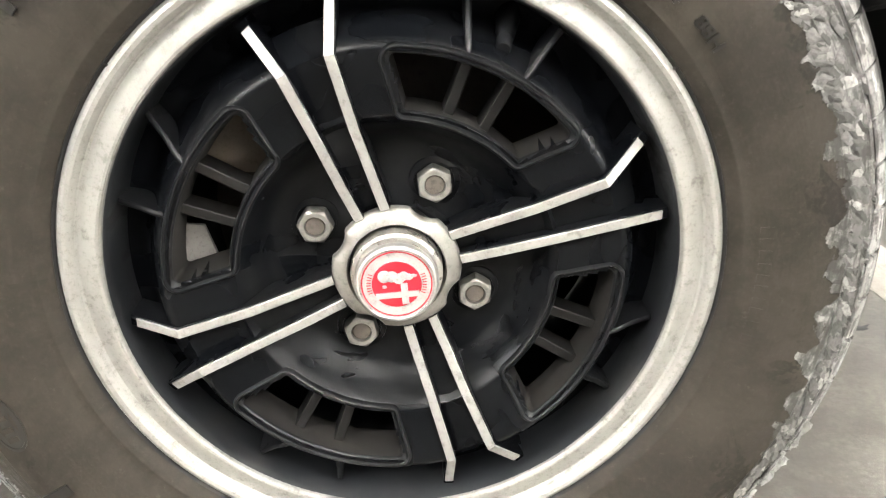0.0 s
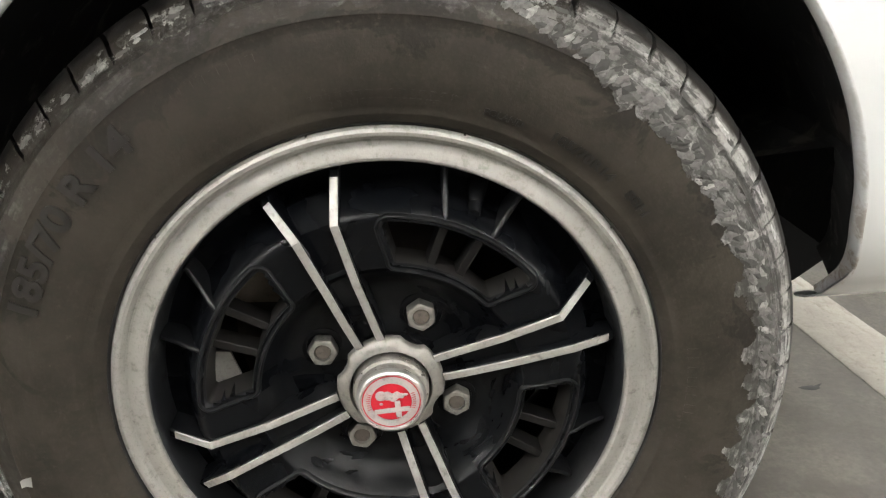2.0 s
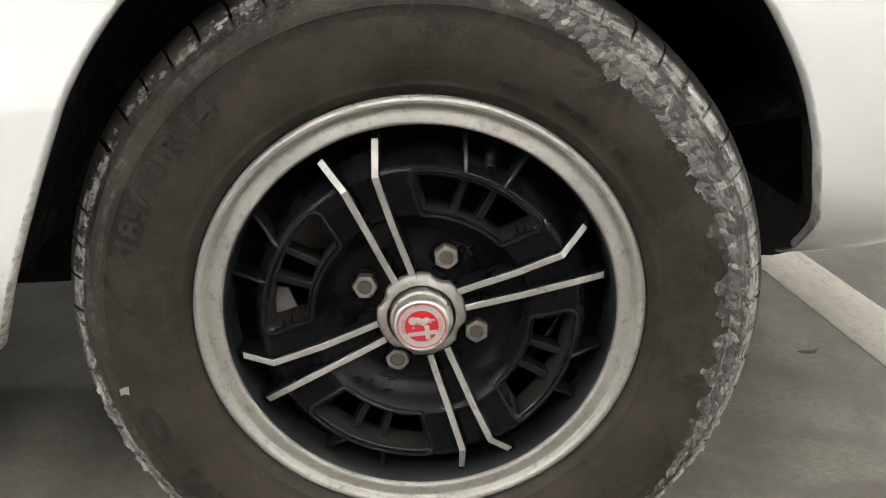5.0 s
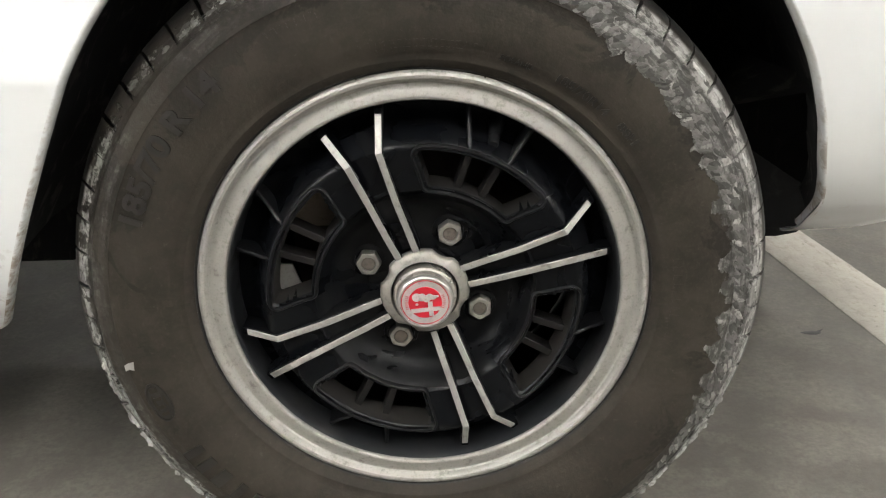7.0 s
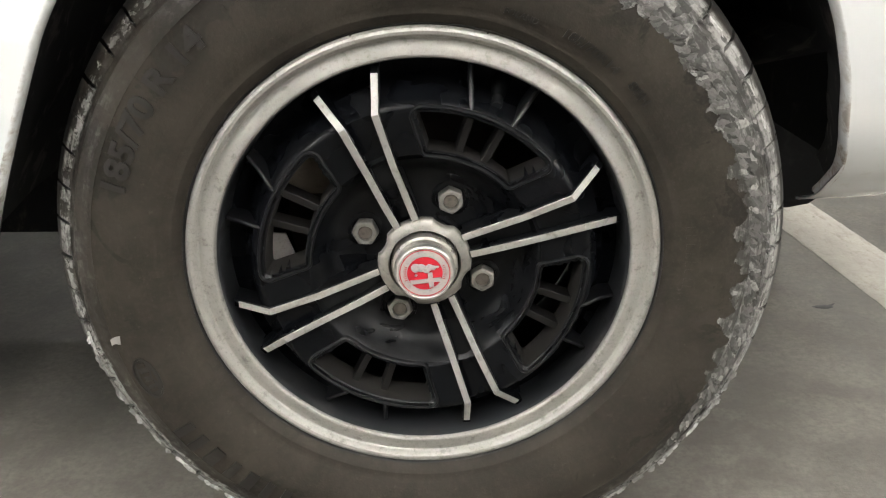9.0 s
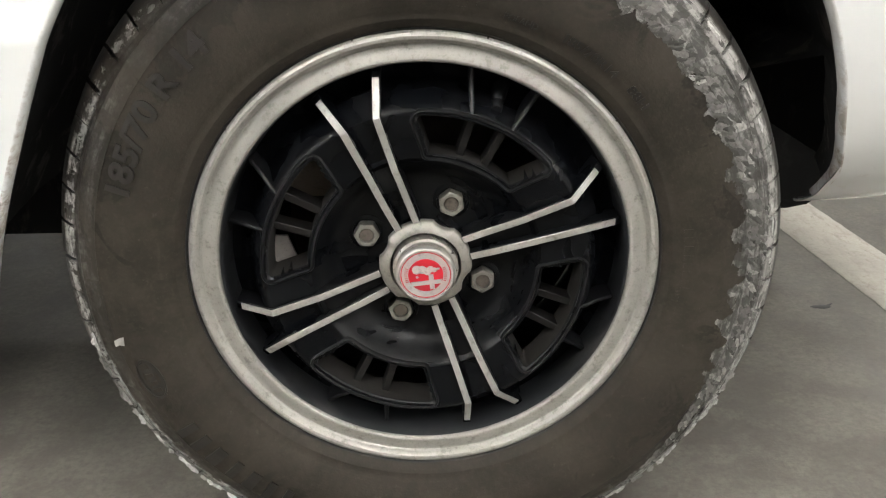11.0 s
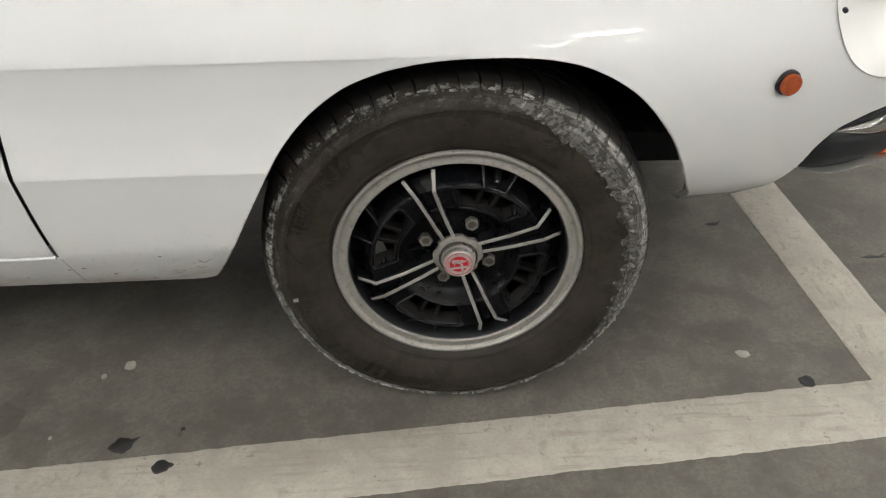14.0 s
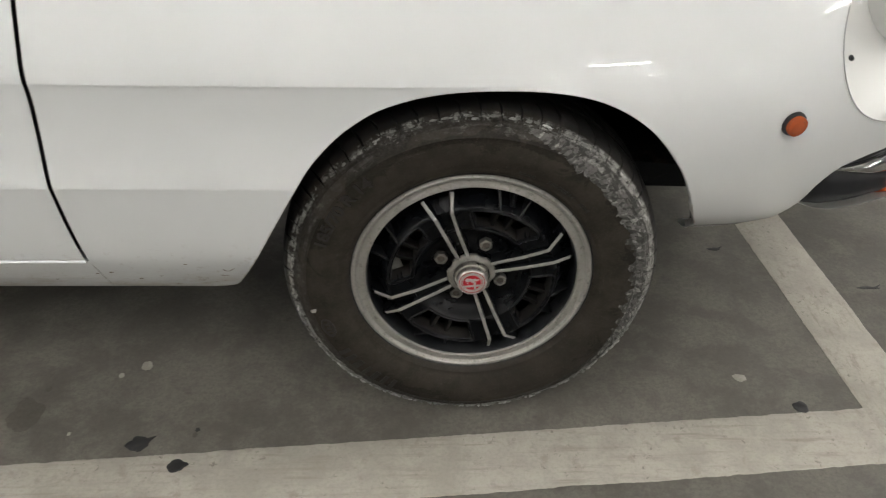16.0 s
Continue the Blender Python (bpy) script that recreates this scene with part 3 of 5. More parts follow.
SILL_Z = 0.2472
ARCH_X = [-0.400, -0.395, -0.374, -0.347, -0.318, -0.289, -0.264, -0.2455, -0.2265, -0.2045, -0.1768, -0.1475, -0.116, -0.0856, -0.0484, -0.0123, 0.0183, 0.067, 0.116, 0.159, 0.196, 0.2305, 0.259, 0.2855, 0.3065, 0.3232, 0.335, 0.343, 0.351, 0.362, 0.377, 0.392]
ARCH_Z = [0.230, 0.240, 0.276, 0.328, 0.386, 0.443, 0.4905, 0.5218, 0.5474, 0.5722, 0.5968, 0.6176, 0.6318, 0.6414, 0.6481, 0.6510, 0.6514, 0.6500, 0.6446, 0.6338, 0.6160, 0.5917, 0.5630, 0.5288, 0.4973, 0.4650, 0.4405, 0.4205, 0.402, 0.380, 0.345, 0.284]


def smooth_line(points, n):
    """Catmull-Rom through 2D points, n steps a piece."""
    out = []
    p = [points[0]] + list(points) + [points[-1]]
    for i in range(1, len(p) - 2):
        a, b, c, d = (Vector(q) for q in p[i - 1:i + 3])
        for k in range(n):
            t = k / n
            out.append(0.5 * ((2 * b) + (c - a) * t + (2 * a - 5 * b + 4 * c - d) * t * t + (3 * b - a - 3 * c + d) * t ** 3))
    out.append(Vector(points[-1]))
    return out


ARCH = smooth_line(list(zip(ARCH_X, ARCH_Z)), 6)
EDGE = [Vector((-1.5, SILL_Z)), Vector((-0.450, SILL_Z))] + smooth_line([(-0.424, SILL_Z + 0.0005), (-0.405, SILL_Z + 0.0030), (-0.390, SILL_Z + 0.0090), (-0.379, SILL_Z + 0.0210)] + list(zip(ARCH_X[3:], ARCH_Z[3:])), 6)
LAMP_C, LAMP_R = (0.661, 0.711), 0.161
LAMP = [Vector((LAMP_C[0] + LAMP_R * math.cos(2 * math.pi * k / 96), LAMP_C[1] + LAMP_R * math.sin(2 * math.pi * k / 96))) for k in range(97)]


def in_arch(x, z):
    return x < ARCH_X[-1] and z < np.interp(x, [p.x for p in EDGE], [p.y for p in EDGE])


def in_lamp(x, z):
    return (x - LAMP_C[0]) ** 2 + (z - LAMP_C[1]) ** 2 < LAMP_R ** 2


def nearest(line, x, z):
    pts = np.array([(p.x, p.y) for p in line])
    a, d = pts[:-1], pts[1:] - pts[:-1]
    t = np.clip(((x - a[:, 0]) * d[:, 0] + (z - a[:, 1]) * d[:, 1]) / np.maximum((d ** 2).sum(1), 1e-12), 0, 1)
    q = a + t[:, None] * d
    return q[np.argmin((q[:, 0] - x) ** 2 + (q[:, 1] - z) ** 2)]


def panel(xs, zs, holes=()):
    """A sheet of the flank over a grid of x and z, trimmed to the holes' outlines and 2.5 mm thick."""
    nx, nz = len(xs), len(zs)
    state = np.zeros((nx, nz), int)
    for h, (inside, line) in enumerate(holes):
        for i, x in enumerate(xs):
            for j, z in enumerate(zs):
                if inside(x, z):
                    state[i, j] = h + 1
    bm = bmesh.new()
    verts = {}
    for i, x in enumerate(xs):
        for j, z in enumerate(zs):
            px, pz = x, z
            if not state[i, j]:
                for inside, line in holes:
                    q = nearest(line, x, z)
                    if (q[0] - x) ** 2 + (q[1] - z) ** 2 < 0.0024 ** 2:
                        px, pz = q
                        state[i, j] = -1
                        break
            elif state[i, j] > 0:
                near = state[max(0, i - 1):i + 2, max(0, j - 1):j + 2]
                if (near > 0).all():
                    continue
                px, pz = nearest(holes[state[i, j] - 1][1], x, z)
            verts[i, j] = bm.verts.new((px, side(px, pz), pz))
    for i in range(nx - 1):
        for j in range(nz - 1):
            keys = [(i, j), (i + 1, j), (i + 1, j + 1), (i, j + 1)]
            if all(k in verts for k in keys) and not all(state[k] > 0 for k in keys) and not (all(state[k] for k in keys) and any(f(0.5 * (xs[i] + xs[i + 1]), 0.5 * (zs[j] + zs[j + 1])) for f, _ in holes)):
                bm.faces.new([verts[k] for k in keys])
    bmesh.ops.remove_doubles(bm, verts=bm.verts, dist=0.0002)
    return bm


def side_normal(x, z, h=0.0012):
    return Vector(((side(x + h, z) - side(x - h, z)) / (2 * h), -1, (side(x, z + h) - side(x, z - h)) / (2 * h))).normalized()


def sheet_part(name, bm, mat, label, depth=0.0025):
    """A panel given its thickness, shaded by the true slope of the flank."""
    rim = [e for e in bm.edges if len(e.link_faces) == 1]
    faces, outer = bm.faces[:], bm.verts[:]
    normals = [side_normal(v.co.x, v.co.z) for v in outer]
    twin = {v: bm.verts.new(v.co - n * depth) for v, n in zip(outer, normals)}
    for f in faces:
        bm.faces.new([twin[v] for v in reversed(f.verts)])
    for e in rim:
        a, b = e.verts
        bm.faces.new((a, b, twin[b], twin[a]))
    ob = part(name, bm, mat, car, label, 60)
    true = []
    for v in ob.data.vertices:
        n = side_normal(v.co.x, v.co.z)
        true.append(n if abs(v.co.y - side(v.co.x, v.co.z)) < 0.0005 else -n)
    ob.data.normals_split_custom_set_from_vertices(true)
    return ob


def steps(a, b, n):
    return [a + (b - a) * k / n for k in range(n + 1)]


ZS = sorted(set([round(v, 5) for v in steps(0.238, 0.880, 117)] + [0.3382, 0.495, 0.6535, 0.6550, 0.6565, 0.6585]))
X_DOOR = -0.6025


def door_x(z):
    """The door gap leans forward as it rises past the lower crease."""
    return X_DOOR + curve_through([0.34, 0.42, 0.50, 0.58, 0.655, 0.70, 0.90], [0.004, 0.001, 0.0, 0.006, 0.0135, 0.0142, 0.016], z)


DOOR_EDGE = [Vector((-1.5, 0.3382))] + [Vector((door_x(z) + 0.0034, z)) for z in steps(0.3382, 0.9, 60)]
DOOR_FRONT = [Vector((door_x(z) - 0.0032, z)) for z in steps(0.33, 0.9, 60)]


# lower edge of the wing ahead of the wheel, stepping up over the bumper
FRONT_EDGE = [Vector(p) for p in ((0.3860, 0.290), (0.400, 0.288), (0.4317, 0.291), (0.485, 0.320), (0.520, 0.364), (0.5395, 0.3986), (0.5454, 0.4149), (0.5514, 0.4352), (0.5602, 0.4498), (0.5699, 0.4622),
                                  (0.5852, 0.4739), (0.6085, 0.4804), (0.633, 0.486), (0.6607, 0.4876), (0.683, 0.4902), (0.7027, 0.5026), (0.750, 0.530), (0.900, 0.560))]


def below(x, z):
    if x < FRONT_EDGE[0].x:
        return in_arch(x, z)
    return z < np.interp(x, [p.x for p in FRONT_EDGE], [p.y for p in FRONT_EDGE])


def in_door(x, z):
    return z > 0.3382 and x < door_x(z) + 0.0034


sheet_part("front_wing", panel(steps(-1.45, X_DOOR - 0.02, 70) + steps(X_DOOR - 0.016, 0.860, 250), ZS, [(below, EDGE[:-9] + FRONT_EDGE), (in_lamp, LAMP), (in_door, DOOR_EDGE)]), PAINT,
           "glossy white front wing and sill with dirty lower edge")
door = sheet_part("door", panel(steps(-1.45, X_DOOR - 0.02, 40) + steps(X_DOOR - 0.015, X_DOOR + 0.021, 9), [0.3424] + [z for z in ZS if z > 0.3445], [(lambda x, z: x > door_x(z) - 0.0032, DOOR_FRONT)]), PAINT, "glossy white door")


def strip_behind():
    """Dark rebate behind the door gap and over the sill."""
    bm = bmesh.new()
    for a, b in (((X_DOOR - 0.02, 0.34), (X_DOOR + 0.035, 0.88)), ((-1.45, 0.3425), (X_DOOR, 0.360))):
        rows = []
        for z in steps(a[1], b[1], 40):
            rows.append([bm.verts.new((x, side(x, z) + 0.030, z)) for x in (a[0], b[0])])
        for s, t in zip(rows, rows[1:]):
            bm.faces.new((s[0], s[1], t[1], t[0]))
    return bm


def sill_ledge():
    """The white step under the door."""
    sections = []
    for x in steps(-1.45, X_DOOR + 0.002, 30):
        y = side(x, 0.3382)
        sections.append([Vector((x, y + o, z)) for o, z in ((-0.0004, 0.3345), (-0.0026, 0.3362), (-0.0028, 0.3384), (-0.0006, 0.3402), (0.0280, 0.3418), (0.0280, 0.3345))])
    return loft(sections)


part("sill_ledge", sill_ledge(), PAINT, car, "white step of the sill under the door")
part("door_rebate", strip_behind(), UNDERSEAL, car, "dark door gap")


def arch_lip():
    """The folded edge of the wheel arch."""
    sections = []
    rng = random.Random(5)
    line = [p for p in EDGE if -0.46 < p.x < 0.2 or p.x >= 0.2 and p.y > 0.305]
    for k, p in enumerate(line):
        q = line[min(k + 1, len(line) - 1)] - line[max(k - 1, 0)]
        n = Vector((q.y, -q.x)).normalized()      # towards the wheel
        w = 0.0004 * noise.noise(Vector((k * 0.3, 2, 0)))
        y0 = side(p.x, p.y)
        sec = [(-0.0016, 0.0008), (-0.0006, -0.0001), (0.0003, 0.0000), (0.0010, 0.0007), (0.0016, 0.0022 + w), (0.0021, 0.0060), (0.0018, 0.013), (-0.002, 0.022), (-0.004, 0.022), (-0.003, 0.006)]
        sections.append([Vector((p.x + n.x * a, (side(p.x + n.x * a, p.y + n.y * a) if a < 0 and b < 0.002 else y0) + b, p.y + n.y * a)) for a, b in sec])
    return loft(sections)


part("arch_lip", arch_lip(), LIP_PAINT, car, "white rolled arch edge with brown grime")


def wheel_well():
    """Dark liner round the wheel, open below."""
    sections = []
    for p in ARCH:
        if p.y < (0.335 if p.x > 0.2 else 0.315):
            continue
        c = Vector((p.x, p.y)) - Vector((-0.02, 0.30))
        y = side(p.x, p.y) + 0.0225
        if p.x > 0.2 and p.y < 0.45:
            rag = 0.004 * noise.noise(Vector((p.x * 90, p.y * 90, 3)))
            ring = ((1.004, y), (1.03, y + 0.03), (1.05 + rag, y + 0.055), (1.052 + rag, y + 0.058), (1.053 + rag, y + 0.060), (1.054 + rag, y + 0.061), (1.055 + rag, y + 0.062))
        else:
            ring = ((1.004, y), (1.05, y + 0.03), (1.09, 0.16), (1.09, 0.34), (1.0, 0.42), (0.5, 0.43), (0.0, 0.43))
        floor_z = 0.30 if p.x > 0.2 else 0.27
        sections.append([Vector((-0.02 + c.x * f, max(yy, y), 0.30 + c.y * f if yy < y + 0.065 else max(floor_z, 0.30 + c.y * f))) for f, yy in ring])
    return loft(sections, closed_section=False)


part("wheel_well", wheel_well(), WELL, car, "black undersealed wheel well")


def shell():
    """The bonnet, nose and far side that close the body above and behind what the flank shows."""
    bm = bmesh.new()
    rows = []
    for x in steps(-1.45, 0.86, 60):
        y0 = side(x, 0.880)
        row = [(x, y0, 0.8795)]
        for t in (0.04, 0.1, 0.2, 0.35, 0.5):
            row.append((x, y0 + (MID - y0) * t * 2, 0.8795 + 0.055 * (1 - (1 - 2 * t) ** 2) - 0.03 * max(0, x - 0.4)))
        row += [(px, 2 * MID - py, pz) for px, py, pz in row[-2::-1]]
        low = [(x, 2 * MID - side(x, z), z) for z in (0.80, 0.70, 0.60, 0.50, 0.42, 0.36)]
        rows.append([bm.verts.new(p) for p in row + low])
    for a, b in zip(rows, rows[1:]):
        for k in range(len(a) - 1):
            bm.faces.new((a[k], a[k + 1], b[k + 1], b[k]))
    return bm


part("bonnet", shell(), PAINT, car, "white bonnet and far wing", 60)


def nose():
    zs = steps(0.34, 0.88, 24)
    sections = []
    for k in range(25):
        a = k / 24 * math.pi
        s = math.cos(a)
        row = []
        for z in zs:
            y0 = side(0.86, z)
            row.append(Vector((0.860 + 0.16 * math.sin(a) ** 0.7 * (1 - 0.5 * ((z - 0.58) / 0.3) ** 2), MID - (MID - y0) * s, z)))
        sections.append(row)
    return loft(sections, closed_section=False)


part("nose_panel", nose(), PAINT, car, "white nose panel", 60)
part("rear_splash", loft([[Vector((x, y, z)) for y, z in ((0.075, 0.307), (0.300, 0.217), (0.440, 0.195), (0.440, 0.60), (0.075, 0.60))] for x in (-0.436, -0.430)]), WELL, car, "dusty rear wall of the wheel well")
part("underbody", box(-1.45, 0.26, 0.44, 2 * MID - 0.08, 0.275, 0.30, 0.004), BOUNCE_GREY, car, "underbody greyed to bounce light")
# added plates, blacked out to stand for shade inside nose and well
part("inner_wing", prism([(0.340, 0.156), (0.545, 0.152), (0.575, 0.158), (0.615, 0.190), (0.615, 0.62), (0.340, 0.62)], 0.520, 0.526), BLACKOUT, car, "added black plate for the shade ahead of the tyre")
part("splash_panel", box(0.420, 0.432, 0.16, 0.62, 0.330, 0.86, 0.003), BLACKOUT, car, "added black panel hiding the inside of the nose")
part("inner_panel", box(-0.436, -0.060, 0.445, 0.457, 0.185, 0.62), BLACKOUT, car, "added black panel hiding the floor behind the wheel")
part("bulkhead", box(-1.45, -1.43, 0.06, 2 * MID - 0.06, 0.26, 0.87), UNDERSEAL, car, "dark bulkhead")
part("inner_sill", box(-1.45, -0.445, 0.090, 0.44, 0.288, 0.31, 0.004), BOUNCE_GREY, car, "inner sill greyed to bounce light")

# -- marks on the sill --
def flank_mark(points, width, lift=0.0003):
    """A thin streak that lies on the flank along a line of (x, z) places, pointed at both ends."""
    line = smooth_line(points, 5)
    sections = []
    for k, p in enumerate(line):
        q = (line[min(k + 1, len(line) - 1)] - line[max(k - 1, 0)]).normalized()
        w = width * (0.25 + 0.75 * math.sin(math.pi * (k + 0.5) / len(line)))
        sections.append([Vector((p.x - q.y * w * f, side(p.x - q.y * w * f, p.y + q.x * w * f) - l, p.y + q.x * w * f)) for f, l in ((-1, -0.0002), (-0.6, lift), (0.6, lift), (1, -0.0002))])
    return loft(sections)


part("sill_seam", flank_mark([(-0.5945, 0.3345), (-0.5930, 0.3200), (-0.5910, 0.2958), (-0.5899, 0.2695), (-0.5898, 0.2500)], 0.0007), SEAM, car, "fine dirty seam in the sill")
for points in ([(-0.3968, 0.3162), (-0.3932, 0.3106), (-0.3867, 0.3093), (-0.3765, 0.3185)], [(-0.4043, 0.2961), (-0.3981, 0.2932), (-0.3910, 0.2936)]):
    part("scratch", flank_mark(points, 0.0009), RUST, car, "curved brown scratch")
for x, z, w in ((-0.4505, 0.3301, 0.0016), (-0.5737, 0.3040, 0.0022), (-0.5969, 0.2999, 0.0018), (-0.5340, 0.2821, 0.0020), (-0.4987, 0.2916, 0.0012), (-0.4273, 0.2836, 0.0014), (-0.6688, 0.2790, 0.0016)):
    part("paint_chip", flank_mark([(x - 1.5 * w, z), (x, z + 0.3 * w), (x + 1.5 * w, z)], w * 0.8), RUST, car, "small brown chip in the paint")

# -- headlamp --
def lamp_shell(offset, n=64, rings=10):
    """A sheet over the lamp opening that follows the wing's surface."""
    bm = bmesh.new()
    cols = []
    for k in range(rings + 1):
        f = k / rings
        row = []
        for j in range(n):
            a = 2 * math.pi * j / n
            x, z = LAMP_C[0] + LAMP_R * f * math.cos(a), LAMP_C[1] + LAMP_R * f * math.sin(a)
            row.append(Vector((x, side(x, z) + offset - 0.026 * (1 - f * f), z)))
        cols.append(row)
    return loft(cols[1:], True, False, bm)


headlamp = part("headlamp", bmesh.new(), PAINT, car, "faired-in headlamp behind a clear cover")
part("cover", lamp_shell(-0.002), GLASS, headlamp, "clear plastic headlamp cover")
headlamp.children[0].visible_shadow = False


def turned_at_screw():
    bm = lathe([(0.0036, 0.004), (0.0036, -0.0024), (0.0026, -0.0036), (0.0001, -0.0039)], 16)
    bmesh.ops.translate(bm, vec=(0.5180, side(0.5180, 0.668), 0.668), verts=bm.verts)
    return bm


def lamp_bucket():
    sections = []
    for f, d in ((1.0, 0.001), (0.97, 0.03), (0.90, 0.075), (0.72, 0.12), (0.0, 0.13)):
        sections.append([Vector((LAMP_C[0] + LAMP_R * f * math.cos(a) + d * 0.45, side(LAMP_C[0] + LAMP_R * f * math.cos(a), LAMP_C[1] + LAMP_R * f * math.sin(a)) + d, LAMP_C[1] + LAMP_R * f * math.sin(a)))
                         for a in (2 * math.pi * j / 64 for j in range(64))])
    return loft(sections, True, False)


part("bucket", lamp_bucket(), LAMP_GREY, headlamp, "grey lamp recess")
part("cover_screw", turned_at_screw(), TRIM_BLACK, headlamp, "small cover screw")


def lamp_trim():
    sections = []
    for k in range(97):
        a = 2 * math.pi * k / 96
        c, s = math.cos(a), math.sin(a)
        row = []
        for j in range(6):
            b = 2 * math.pi * j / 6
            rr = LAMP_R + 0.0006 * math.cos(b)
            x, z = LAMP_C[0] + rr * c, LAMP_C[1] + rr * s
            row.append(Vector((x, side(x, z) - 0.001 + 0.0018 * math.sin(b), z)))
        sections.append(row)
    return loft(sections, cap=False)


part("trim_ring", lamp_trim(), CHROME, headlamp, "thin bright trim round the cover")
lens_axis = look((0.640, 0.190, 0.738), (2.0, -0.45, 0.70))


def turned_at(profile, m, n=64):
    bm = lathe(profile, n)
    bmesh.ops.transform(bm, matrix=m @ Matrix.Rotation(radians(90), 4, "X"), verts=bm.verts)
    return bm


part("lamp_ring", turned_at([(0.100, 0.06), (0.102, -0.004), (0.098, -0.012), (0.089, -0.010), (0.088, 0.002)], lens_axis), LAMP_GREY, headlamp, "silver lamp ring")
part("reflector", turned_at([(0.088, 0.0), (0.078, 0.022), (0.055, 0.045), (0.02, 0.058), (0.001, 0.06)], lens_axis), MIRROR, headlamp, "silvered lamp reflector")
part("lens", turned_at([(0.088, 0.001), (0.080, -0.010), (0.055, -0.020), (0.025, -0.025), (0.001, -0.026)], lens_axis), GLASS, headlamp, "domed glass lamp lens")
for child in headlamp.children:
    if child.name.startswith("lens"):
        child.visible_shadow = False

# -- bumper --
BUMPER = smooth_line([(0.540, 0.090), (0.570, 0.092), (0.610, 0.100), (0.660, 0.113), (0.730, 0.142), (0.800, 0.192), (0.880, 0.315), (0.960, 0.520), (0.985, MID)], 5)


def bumper_run(zlow, zhigh, depth, swell, start=0, inset=0.0):
    """A bar along the bumper's line; zlow and zhigh give its height from the tip onwards."""
    sections = []
    pts = BUMPER[start:]
    for k, p in enumerate(pts):
        q = BUMPER[min(start + k + 1, len(BUMPER) - 1)] - BUMPER[max(start + k - 1, 0)]
        n = Vector((q.y, -q.x)).normalized()
        d = max(0.0, p.x - BUMPER[0].x)
        z0, z1 = zlow(d), max(zlow(d) + 0.0008, zhigh(d))
        e = min(1.0, 0.15 + k / 8)
        row = []
        for s, o in ((0.0, 0.25), (0.12, 0.75), (0.35, 1.0), (0.65, 1.0), (0.88, 0.8), (1.0, 0.3), (1.0, -1.0), (0.0, -1.0)):
            out = (swell * o if o > 0 else -depth) * e + inset
            row.append(Vector((p.x + n.x * out, p.y + n.y * out, z0 + (z1 - z0) * s)))
        sections.append(row)
    sections += [[Vector((v.x, 2 * MID - v.y, v.z)) for v in s] for s in sections[-2::-1]]
    return loft(sections)


def blade_low(d):
    return 0.4495 - 0.16 * min(max(d - 0.045, 0.0), 0.14)


def blade_top(d):
    return blade_low(d) + 0.001 + 0.42 * min(max(d - 0.040, 0.0), 0.14)


bumper = part("bumper", bumper_run(lambda d: 0.3925 - 0.005 * math.sin(math.pi * min(1, d / 0.13)), lambda d: blade_low(d) + 0.003, 0.03, 0.012), TRIM_BLACK, car, "black rubber-faced front bumper")
part("blade", bumper_run(blade_low, blade_top, 0.028, 0.020, 7), CHROME, bumper, "chromed bumper blade")
part("seal", bumper_run(lambda d: blade_top(d) - 0.002, lambda d: blade_top(d) + 0.001 + 0.013 * min(1, max(0, d - 0.03) / 0.05), 0.03, 0.007, 6), TRIM_BLACK, bumper, "black rubber bumper seal")
part("lower_trim", bumper_run(lambda d: 0.3908 - 0.005 * math.sin(math.pi * min(1, d / 0.13)), lambda d: 0.3930 - 0.005 * math.sin(math.pi * min(1, d / 0.13)), 0.02, 0.021, 0), CAP_RIM, bumper, "bright lower bumper trim")


def indicator():
    bm = bmesh.new()
    sections = []
    for k in range(9):
        t = k / 8
        i = 17 + k
        p = BUMPER[i]
        q = BUMPER[i + 1] - BUMPER[i - 1]
        n = Vector((q.y, -q.x)).normalized()
        g = 0.3 + 0.7 * min(1, t * 3) * min(1, (1 - t) * 4 + 0.2)
        z0, z1 = 0.391, 0.391 + 0.031 * min(1, 0.35 + t * 1.4)
        sections.append([Vector((p.x + n.x * o * g, p.y + n.y * o * g, z)) for o, z in ((0.004, z0), (0.026, z0 + 0.004), (0.030, (z0 + z1) / 2), (0.026, z1 - 0.004), (0.004, z1))])
    return loft(sections)


part("indicator", indicator(), AMBER, bumper, "amber indicator lens")

# -- side marker --
MX, MZ = 0.4505, 0.5800
my = side(MX, MZ)
dx = (side(MX + 0.01, MZ) - side(MX - 0.01, MZ)) / 0.02
dz = (side(MX, MZ + 0.01) - side(MX, MZ - 0.01)) / 0.02
out_dir = Vector((dx, -1, dz)).normalized()
marker_pose = Matrix.Translation((MX, my, MZ)) @ out_dir.to_track_quat("Y", "Z").to_matrix().to_4x4()


def marker(profile, n=40):
    bm = lathe(profile, n)
    bmesh.ops.transform(bm, matrix=marker_pose @ Matrix.Scale(0.9, 4), verts=bm.verts)
    return bm


side_marker = part("side_marker", marker([(0.0205, -0.004), (0.0208, 0.003), (0.0195, 0.0055), (0.017, 0.006), (0.001, 0.006)]), TRIM_BLACK, car, "round amber side lamp on a black rubber base")
part("lens", marker([(0.0172, 0.0055), (0.0176, 0.0105), (0.0168, 0.0128), (0.0125, 0.0146), (0.0075, 0.0153), (0.0001, 0.0156)]), AMBER, side_marker, "amber plastic lens")
part("lens_rib", marker([(0.0128, 0.0147), (0.0124, 0.0159), (0.0116, 0.0159), (0.0112, 0.0149)]), AMBER, side_marker)

